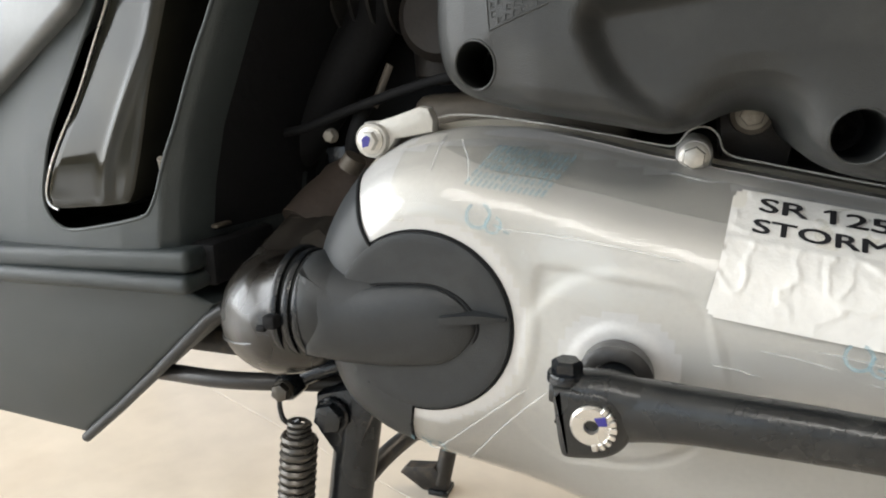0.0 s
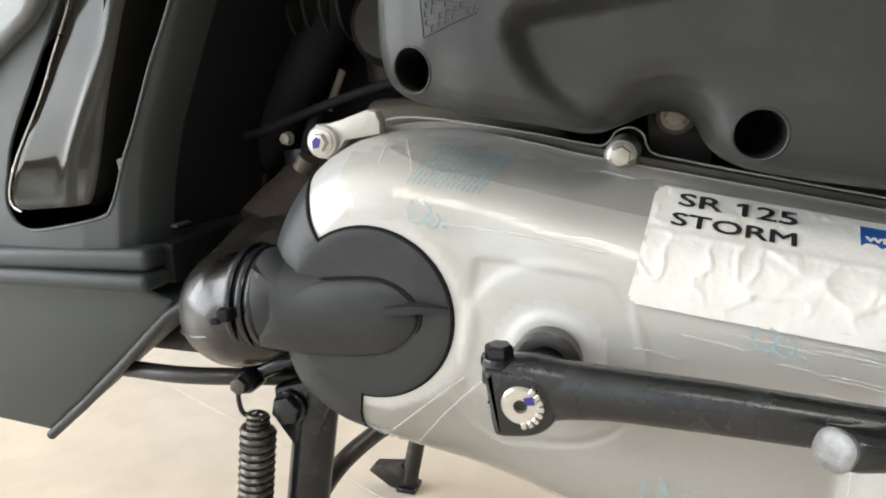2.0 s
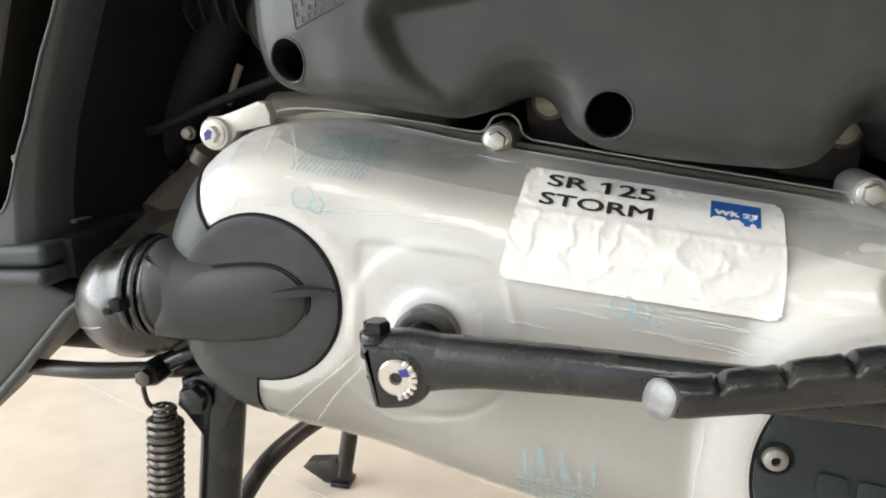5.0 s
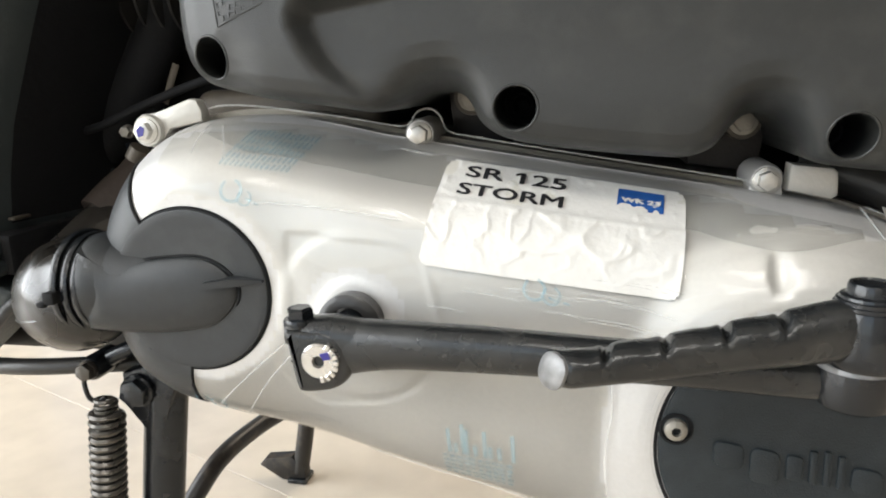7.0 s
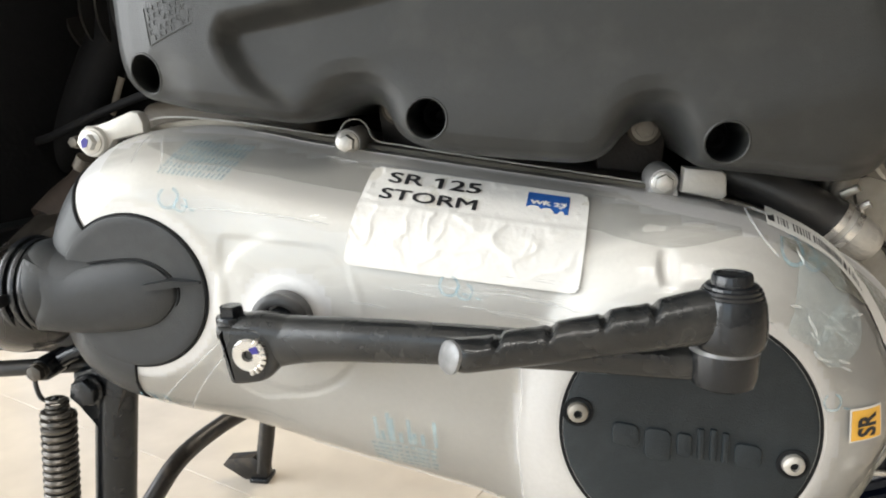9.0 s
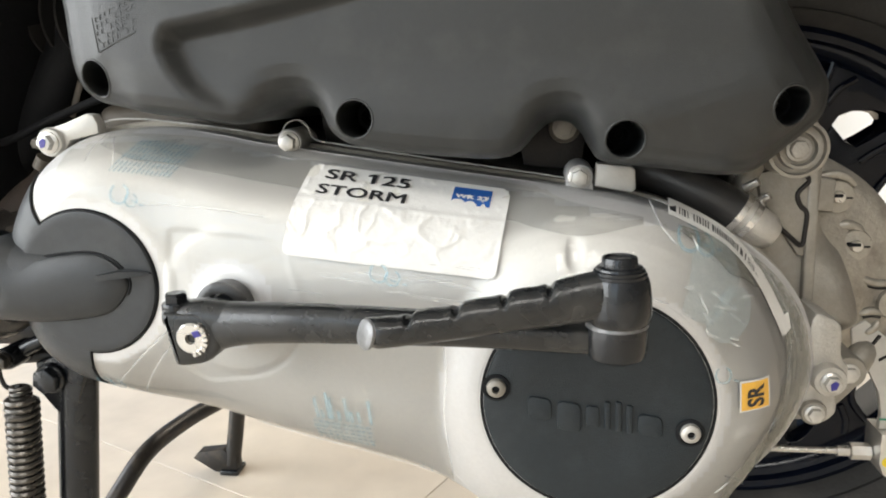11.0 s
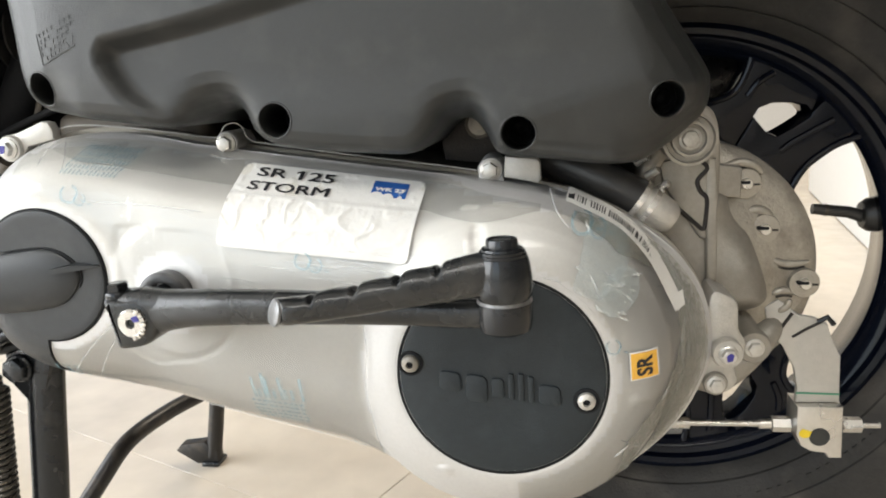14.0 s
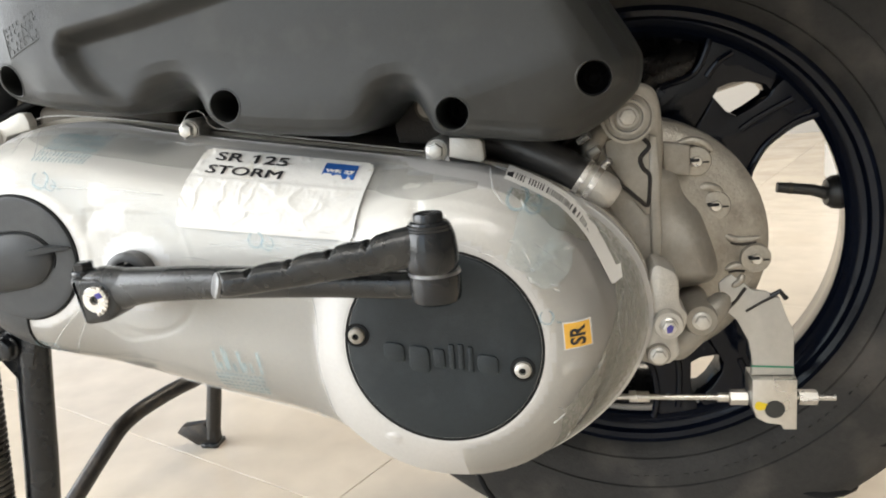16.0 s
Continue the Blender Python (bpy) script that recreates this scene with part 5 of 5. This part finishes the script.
wheel = part("rear_wheel", wheel_ring([(.1520, -.030), (.1560, -.036), (.1640, -.0395), (.1660, -.0440), (.1700, -.0455), (.1745, -.0440), (.1760, -.0400), (.1740, -.0360), (.1660, -.0300), (.1655, -.006), (.1730, .0300), (.1735, .0345), (.1690, .0345), (.1600, 0), (.1540, -.018)]), RIM, scooter, "gloss black alloy rear wheel with three twin spokes")
tyre = part("tyre", wheel_ring([(.1720, -.0420), (.1760, -.0470), (.1840, -.0540), (.1980, -.0600), (.2150, -.0620), (.2340, -.0608), (.2490, -.0585), (.2620, -.0515), (.2700, -.0390), (.2735, -.0200), (.2742, 0), (.2690, .0240),
                                (.2555, .0420), (.2450, .0550), (.2150, .0620), (.1860, .0540), (.1810, .0420), (.1735, .030), (.1662, -.005), (.1662, -.030)], 160), TYRE, wheel, "black rubber tyre with moulded sidewall")
for r, y in ((.1835, -.0545), (.2050, -.0618)):
    part("sidewall_rib", wheel_ring([(r - .0006, y + .002), (r, y - .0006), (r + .0006, y + .002)], 120), TYRE, tyre)
# tread grooves as black tubes, their shade put into colour
for k in range(22):
    a0 = 2 * math.pi * k / 22 + .09
    pts_ = []
    for t in np.linspace(0, 1, 6):
        r = .2400 + .0325 * t
        y = float(np.interp(r, [.2340, .2490, .2620, .2700, .2735, .2742], [-.0608, -.0585, -.0515, -.0390, -.0200, 0])) + .0010
        r -= .0010
        a = a0 + .17 * t
        pts_.append((HUB[0] + r * math.cos(a), y, HUB[2] + r * math.sin(a)))
    part("tread_groove_shade", tube(pts_, [.0010, .0030, .0038, .0040, .0038, .0034], 8), SHADOW_BLACK, tyre)
# unreadable sidewall lettering as raised bars
for k in range(26):
    if k % 9 in (4, 8):
        continue
    a = radians(-92 + k * 2.3)
    lo, hi = .1960, .2010 + .0012 * (k % 3)
    pts_ = [(r * math.cos(a + da), -.0598 - (r - .195) * .12, r * math.sin(a + da) + HUB[2]) for r, da in ((lo, 0), (hi, 0), (hi, .018), (lo, .018))]
    part("sidewall_mark", to_bm(pts_ + [(x, y + .002, z) for x, y, z in pts_], [(0, 1, 2, 3), (4, 5, 6, 7), (0, 1, 5, 4), (1, 2, 6, 5), (2, 3, 7, 6), (3, 0, 4, 7)]), TYRE, tyre)


SPOKE = [(.0690, .0100), (.0820, .0420), (.0850, .0510), (.0930, .0645), (.1041, .0742), (.1160, .0815), (.1300, .0860)] + [(.1565 * math.cos(radians(q)), .1565 * math.sin(radians(q))) for q in range(36, 70, 3)] + \
        [(.0540, .1480), (.0525, .1400), (.0461, .1258), (.0372, .1192), (.0184, .1141), (-.0100, .0720), (.0300, .0600)]


ARC = [(q, .1570 * math.cos(radians(q)), .1570 * math.sin(radians(q))) for q in range(35, 72, 2)]
LOW_LEG = [(.0690, .0100), (.0820, .0420), (.0850, .0510), (.0930, .0645), (.1041, .0742), (.1160, .0815)] + [(x, z) for q, x, z in ARC if q < 48] + [(.0970, .1050), (.0960, .1020), (.0850, .0950), (.0736, .0889), (.0660, .0930), (.0572, .1040), (.0300, .0600)]
HIGH_LEG = [(.0300, .0600), (.0572, .1040), (.0610, .1100), (.0699, .1132), (.0840, .1128), (.0930, .1100), (.0970, .1050)] + [(x, z) for q, x, z in ARC if q > 47] + [(.0525, .1400), (.0461, .1258), (.0372, .1192), (.0184, .1141), (-.0100, .0720)]


def turned(points, degrees):
    c, s = math.cos(radians(degrees)), math.sin(radians(degrees))
    return [(HUB[0] + x * c - z * s, HUB[2] + x * s + z * c) for x, z in points]


for k in range(3):
    for half in (LOW_LEG, HIGH_LEG):
        part("spoke", slab(turned(half, 120 * k), -.034, .000, .0022, 2), RIM, wheel)
    for line in (SPOKE[1:7], SPOKE[-7:-2], [(.0760, .0780), (.0860, .0850), (.1010, .0930), (.1120, .0985)], [(.0520, .1190), (.0600, .1290), (.0700, .1350)]):
        part("spoke_rib", tube([(x, -.0335, z) for x, z in smooth_curve(turned(line, 120 * k), 4, False)], .0027, 10), RIM, wheel)
part("hub", lathe([(.0001, -.06), (.060, -.06), (.072, -.050), (.076, -.03), (.076, .05), (.0001, .055)], HUB, "y", 60), RIM, wheel)
valve = part("valve", tube([(.1600, -.004, .2930), (.1380, -.004, .3005), (.1120, -.004, .3040)], [.0052, .0046, .0042], 18), RUBBER, wheel, "black rubber tyre valve with brass collar")
part("valve_collar", rod((.1230, -.004, .3026), (.1205, -.004, .3029), .0047, 18), BROWN, valve)
part("valve_base", lathe([(.0001, .1470), (.010, .1476), (.013, .1520), (.014, .1600), (.0001, .1630)], (0, -.004, .298), "x", 24), RUBBER, valve)

# ---- centre stand ----
stand = part("centre_stand", tube(smooth_curve([(-.4330, -.182, .258), (-.4400, -.183, .21), (-.4540, -.184, .12), (-.4760, -.186, .012)], 6, False), .0125, 24, True, .8), BLACK_STEEL, scooter, "black tubular centre stand with twin springs, feet on the floor")
part("stand_foot", block((-.505, -.205, 0), (-.455, -.170, .014), .004), BLACK_STEEL, stand)
part("leg", tube([(-.4750, .122, .118), (-.4880, .123, .05), (-.4965, .124, .010)], .0088, 20), DUSTY_STEEL, stand)
part("foot_gusset", slab([(-.5030, .030), (-.5330, .026), (-.5400, .018), (-.5150, .002), (-.4880, .0005), (-.4880, .02)], .116, .130, .002), DUSTY_STEEL, stand)
part("stand_foot", block((-.508, .112, 0), (-.486, .136, .006), .002), BLACK_STEEL, stand)
part("cross_tube", tube(smooth_curve([(-.470, .124, .108), (-.485, .110, .098), (-.505, .060, .096), (-.5170, .004, .091), (-.5300, -.030, .066), (-.5520, -.080, .018)], 8, False), .0085, 20), DUSTY_STEEL, stand)
part("gusset", slab([(-.4560, .258), (-.4300, .266), (-.4220, .254), (-.4340, .222), (-.4440, .222), (-.4560, .238)], -.192, -.178, .002), BLACK_STEEL, stand)
hex_bolt("pivot_bolt", -.4455, -.1930, .2490, .0085, .0075, BLACK_STEEL, stand, 1.15, spin=.3)
part("spring_lug", lathe([(.0001, -.2010), (.0062, -.2010), (.0072, -.1990), (.0072, -.18)], (-.4690, 0, .2635), "y", 30), BLACK_STEEL, stand)
hex_bolt("lug_bolt", -.4690, -.2010, .2635, .0052, .0060, SPRING, stand, 1.1, spin=.4)
part("lug_arm", tube([(-.4690, -.190, .2635), (-.458, -.188, .2690), (-.440, -.185, .2760)], .0048, 16), BLACK_STEEL, stand)


def spring(name, top, foot, radius, wire, turns):
    """A coil spring between two points."""
    a, b = Vector(top), Vector(foot)
    d = (b - a).normalized()
    s = d.cross(Vector((0, 1, 0))).normalized()
    w = d.cross(s)
    n = turns * 12
    path = [a + (b - a) * (k / n) + (s * math.cos(k * math.pi / 6) + w * math.sin(k * math.pi / 6)) * radius for k in range(n + 1)]
    return part(name, tube(path, wire, 6), SPRING, stand)


spring("outer_spring", (-.4615, -.201, .2390), (-.4760, -.201, .120), .0086, .0018, 25)
spring("inner_spring", (-.4610, -.201, .2470), (-.4640, -.201, .2200), .0055, .0013, 8)
part("spring_hook", tube(smooth_curve([(-.4690, -.205, .2620), (-.4700, -.205, .2560), (-.4690, -.204, .2480), (-.4660, -.202, .2450), (-.4610, -.201, .2470)], 5, False), .0014, 8), BLACK_STEEL, stand)
part("inner_core", rod((-.4615, -.201, .2380), (-.4760, -.201, .120), .0058, 14), SHADOW_BLACK, stand)
part("stand_hose", tube(smooth_curve([(-.640, -.186, .2545), (-.560, -.190, .2580), (-.510, -.193, .2600), (-.460, -.178, .2585), (-.420, -.165, .2560), (-.360, -.150, .250)], 6, False), .0050, 18), RUBBER, scooter, "black rubber hose with moulded lettering")

# ---- floorboard side panel, folded footrest, lower skirt ----
WINDOW = smooth_curve([(-.6000, .3620), (-.5960, .3780), (-.5890, .3960), (-.5680, .4280), (-.5480, .4580), (-.5300, .4900), (-.500, .512), (-.468, .500), (-.4780, .4700), (-.4860, .4520), (-.4950, .4340), (-.5040, .4140), (-.5150, .3890), (-.5220, .3710), (-.5270, .3610), (-.5330, .3560),
                       (-.5560, .3505), (-.5820, .3465), (-.5950, .3510)], 5)


def panel_y(x, z, d):
    right = np.interp(z, [.31, .34, .37, .40, .45, .50, .56], [-.5000, -.4970, -.4925, -.4845, -.4630, -.440, -.41])
    e = right - x
    y = np.interp(e, [0, .0012, .004, .008, .012, .016, .020, .028, .05, .08, .12, .2, .3], [-.110, -.120, -.136, -.160, -.186, -.2030, -.2125, -.2185, -.2205, -.2190, -.2140, -.1985, -.176])
    return y


side = part("side_panel", dome(smooth_curve([(-.80, .3200), (-.72, .3200), (-.62, .3200), (-.55, .3200), (-.5100, .3200), (-.5005, .3205), (-.4990, .330), (-.4960, .345), (-.4925, .37), (-.4845, .40), (-.4630, .45), (-.4400, .50), (-.4100, .56), (-.50, .5605), (-.62, .5605), (-.79, .5605), (-.80, .55), (-.80, .45), (-.80, .33)], 12),
                               (-.62, .34), panel_y, -.10, 80, 1.0), PANEL, scooter, "grained charcoal plastic side panel with footrest opening")
cut(side, [slab(WINDOW, -.26, -.145, 0)])
rim_at = panel_y(WINDOW[:, 0], WINDOW[:, 1], None)
part("window_rim", tube([(x, y + .0006, z) for (x, z), y in zip(np.append(WINDOW, WINDOW[:1], 0), np.append(rim_at, rim_at[:1]))], .0011, 10), PANEL, side)
# black plate that puts the opening's shade into colour
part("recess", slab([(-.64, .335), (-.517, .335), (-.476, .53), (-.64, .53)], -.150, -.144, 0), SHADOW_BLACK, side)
# dark strip round the panel's rear edge, added for the shade there
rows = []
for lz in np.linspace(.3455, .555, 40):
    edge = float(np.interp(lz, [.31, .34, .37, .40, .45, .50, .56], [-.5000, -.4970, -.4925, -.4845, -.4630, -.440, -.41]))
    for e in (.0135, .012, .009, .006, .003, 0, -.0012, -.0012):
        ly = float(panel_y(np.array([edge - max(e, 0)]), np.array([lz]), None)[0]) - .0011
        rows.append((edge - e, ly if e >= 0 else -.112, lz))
part("edge_shade_strip", to_bm(rows, [(8 * i + k, 8 * i + k + 1, 8 * i + k + 9, 8 * i + k + 8) for i in range(39) for k in range(7)]), SHADOW_BLACK, side, "dark strip that stands in for shade on the panel's rear edge")
for z0, z1, front, right, tilt in ((.3190, .3283, -.2275, -.5035, .022), (.3286, .3411, -.2235, -.5050, .045)):
    bm = block((-.80, front, z0), (right, -.205, z1), .0042, 4)
    for v in bm.verts:
        v.co.z += tilt * (v.co.x - right)
    part("panel_band", bm, PANEL, side)
# black block in place of the shade behind the bands
part("band_shade_block", block((-.62, -.2080, .3185), (-.5000, -.150, .3420), .004), SHADOW_BLACK, side)
part("panel_clip", block((-.5085, -.1980, .3474), (-.5040, -.1850, .3494), .0008), BROWN, side)
bm = slab([(-.80, .318), (-.6000, .4310), (-.5600, .4545), (-.5480, .4660), (-.5400, .4850), (-.53, .56), (-.80, .56)], -.2275, -.20, .0045, 4)
for v in bm.verts:
    v.co.y += .12 * (-.54 - v.co.x)
part("upper_fairing", bm, FAIRING, side)
FOOTREST = smooth_curve([(-.5970, .3600), (-.5955, .3720), (-.5800, .4010), (-.5600, .4360), (-.5440, .4640), (-.5250, .500), (-.490, .500), (-.5080, .4590), (-.5240, .4150), (-.5360, .3760), (-.5420, .3630), (-.5480, .3600), (-.5700, .3575), (-.5900, .3560)], 6)


def rest_y(x, z, d):
    # crowned along its middle, with a faint ripple
    u = ((x + .5830) * .143 - (z - .357) * .063) / .156
    return np.interp(d, [0, .0005, .002, .005], [-.208, -.2140, -.2152, -.2156]) - .0012 * np.exp(-((u - .019 - .003 * np.sin(z * 60)) / .0030) ** 2) - .0009 * np.exp(-((u - .034) / .004) ** 2) * step(z, .40, .43) + .15 * step(z, .375, .430) * np.maximum(0, .0175 - u) + .0002 * np.sin(z * 120 + x * 40)


rest = part("folded_footrest", dome(FOOTREST, (-.563, .415), rest_y, -.175, 40, 1.0), GLOSS_BLACK, side, "gloss black folded footrest")
part("footrest_edge", tube([(x, float(rest_y(np.array([x]), np.array([z]), np.array([.002]))[0]), z) for x, z in smooth_curve([(-.5905, .3562), (-.5968, .3602), (-.5955, .3720), (-.5800, .4010), (-.5600, .4360), (-.5440, .4640), (-.5250, .5000)], 5, False)], .0008, 8), STEEL, rest)
part("footrest_pin", tube([(-.5275, -.206, .3760), (-.5235, -.212, .3850)], .0018, 10), CAST, rest)
skirt_edge = [(-.80, .3185), (-.5230, .3185), (-.5020, .3100), (-.5060, .3020), (-.5500, .2660), (-.5870, .2350), (-.6220, .2070), (-.6820, .2110), (-.80, .2180)]
bm = slab(skirt_edge, -.2120, -.17, .004, 3)
for v in bm.verts:
    v.co.y += .022 * (.3185 - v.co.z) / .11 * (v.co.y < -.19)
skirt = part("lower_skirt", bm, PANEL, scooter, "charcoal plastic lower skirt panel")
part("skirt_lip", tube([(x, y, z) for x, y, z in ((-.497, -.2080, .3080), (-.5060, -.2090, .3020), (-.5500, -.2000, .2640), (-.5870, -.1940, .2330), (-.6220, -.1900, .2050))], .0032, 12), BLACK_TEX, skirt)
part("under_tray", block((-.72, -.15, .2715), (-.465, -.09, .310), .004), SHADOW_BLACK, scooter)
part("tray_rail", block((-.72, -.152, .2540), (-.470, -.10, .2710), .004), DUSTY_STEEL, scooter, "dusty black frame rail under the footboard")

# added pipe: hides the bright floor in the wheel's lower opening
part("dark_filler_pipe", tube(smooth_curve([(-.36, .05, .24), (-.26, .07, .17), (-.12, .09, .108), (.005, .10, .085), (.035, .102, .088)], 6, False), .030, 24), BLACK_STEEL, scooter, "black pipe added low behind the wheel to darken its lower gap")
part("silencer", tube(smooth_curve([(-.24, .13, .345), (-.15, .145, .365), (0, .155, .405), (.09, .16, .428), (.125, .162, .437)], 6, False), [.030] * 4 + [.052] * 18 + [.046, .040, .030], 32), BLACK_STEEL, scooter, "dark exhaust silencer behind the rear wheel")

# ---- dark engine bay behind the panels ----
# added black sheet: fills the bay's deep shade and hides the bright room
bay = part("mudguard_bay_filler", slab(smooth_curve([(-.56, .30), (-.50, .275), (-.44, .30), (-.40, .31), (-.36, .31), (-.10, .30), (-.050, .31), (-.055, .60), (-.60, .62), (-.62, .45)], 5), -.088, -.074, .004), SHADOW_BLACK, scooter, "black inner mudguard sheet, added to fill the dark of the bay")
part("engine_block", block((-.44, -.10, .275), (-.20, .05, .40), .02, 3), DARK_BROWN, scooter, "dark brown cast engine block")
# seat and tail out of view, made low and wide to shade the tyre
SEAT = smooth_curve([(-.64, 0), (-.62, .09), (-.45, .13), (-.20, .15), (.10, .145), (.32, .10), (.42, .04), (.43, 0), (.42, -.04), (.32, -.10), (.10, -.145), (-.20, -.15), (-.45, -.13), (-.62, -.09)], 5)
bm = slab([(x, y * 1.5) for x, y in SEAT], -.66, -.50, .022, 4)
bmesh.ops.transform(bm, matrix=Matrix.Rotation(radians(-90), 4, "X"), verts=bm.verts)
part("seat", bm, SHADOW_BLACK, scooter, "unseen black seat and tail over the engine, widened to shade the tyre")
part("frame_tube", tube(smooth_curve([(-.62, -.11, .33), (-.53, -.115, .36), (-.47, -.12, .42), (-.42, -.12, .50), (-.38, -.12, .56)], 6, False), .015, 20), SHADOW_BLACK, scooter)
part("rubber_boot", tube(smooth_curve([(-.462, -.170, .338), (-.452, -.155, .352), (-.435, -.140, .360), (-.415, -.130, .362)], 6, False), [.024] * 7 + [.026] * 6 + [.024] * 6, 24), BOOT, elbow)
part("cable", tube(smooth_curve([(-.36, -.165, .428), (-.400, -.160, .420), (-.440, -.158, .408), (-.480, -.150, .395), (-.52, -.13, .390)], 6, False), .0026, 12), SHADOW_BLACK, scooter, "black rubber cable")
part("cylinder_head", block((-.408, -.166, .372), (-.300, -.10, .4140), .008, 3), BROWN, scooter, "brown cast cylinder head behind the filter box")
for k in range(4):
    part("duct_ring", lathe([(.014, -.0040), (.0245, -.001), (.0250, .001), (.014, .0040)], (-.462 + k * .0105, -.118, .4700), "x", 28, True), RUBBER, scooter, "ribbed black rubber duct")
part("bracket_plate", slab([(-.466, .385), (-.448, .387), (-.441, .360), (-.452, .355), (-.462, .365)], -.148, -.143, .001), BLACK_STEEL, scooter)
hex_bolt("frame_bolt", -.4610, -.149, .3920, .0034, .0050, CAST, scooter, 1.2)
carb = part("carburettor", lathe([(.0001, -.150), (.018, -.152), (.0225, -.147), (.023, -.10), (.026, -.09), (.026, -.06)], (-.398, 0, .452), "y", 36), DARK_BROWN, scooter, "dark carburettor body")
part("float_bowl", lathe([(.0001, .4180), (.012, .4185), (.016, .4230), (.017, .4400)], (-.402, -.128, 0), "z", 28), DARK_BROWN, carb)
part("stay_strip", tube([(-.4245, -.151, .4290), (-.4300, -.151, .4170), (-.4345, -.150, .4075)], .0022, 8, True, .4), BROWN, scooter, "thin bare metal stay")
part("wire_loom", tube(smooth_curve([(-.455, -.140, .360), (-.449, -.150, .378), (-.446, -.152, .392), (-.440, -.148, .410)], 5, False), .0042, 12), SHADOW_BLACK, scooter, "black wiring loom")
part("rubber_plug", tube([(-.4330, -.186, .3790), (-.4290, -.186, .3850)], .0058, 16), BROWN, scooter, "brown rubber plug by the flange tab")
part("spring_cap", tube([(-.418, -.150, .388), (-.414, -.152, .378)], .0065, 16), DARK_BROWN, scooter)

# ---- floor tiles ----
tb = block((-.3996, -.3996, -.004), (.3996, .3996, 0), .0003, 1)
first = part("tile", tb, TILE, floor)
tile_mesh = first.data
spin = Matrix.Rotation(radians(-24), 4, "Z")
count = 0
for i in range(-8, 9):
    for j in range(-8, 9):
        c = spin @ Vector((i * .8 + .12, j * .8 + .28, 0))
        if not (-4.5 < c.x < 4.5 and -4.5 < c.y < 4.1):
            continue
        shape = tile_mesh
        if not (-3.42 < c.x < 3.42 and -3.42 < c.y < 3.02):
            # tiles trimmed along the walls
            bm = bmesh.new()
            bm.from_mesh(tile_mesh)
            place = Matrix.Translation(c) @ spin
            bmesh.ops.transform(bm, matrix=place, verts=bm.verts)
            for co, no in (((4, 0, 0), (1, 0, 0)), ((-4, 0, 0), (-1, 0, 0)), ((0, 3.6, 0), (0, 1, 0)), ((0, -4, 0), (0, -1, 0))):
                bmesh.ops.bisect_plane(bm, geom=bm.verts[:] + bm.edges[:] + bm.faces[:], plane_co=co, plane_no=no, clear_outer=True)
            bmesh.ops.transform(bm, matrix=place.inverted(), verts=bm.verts)
            if not bm.faces:
                bm.free()
                continue
            shape = bpy.data.meshes.new("tile")
            bm.to_mesh(shape)
            shape.materials.append(TILE)
            bm.free()
        ob = first if not count else new("tile", shape)
        if not count:
            ob.data = shape
        ob.parent = floor
        ob.matrix_basis = Matrix.Translation(c) @ spin
        count += 1
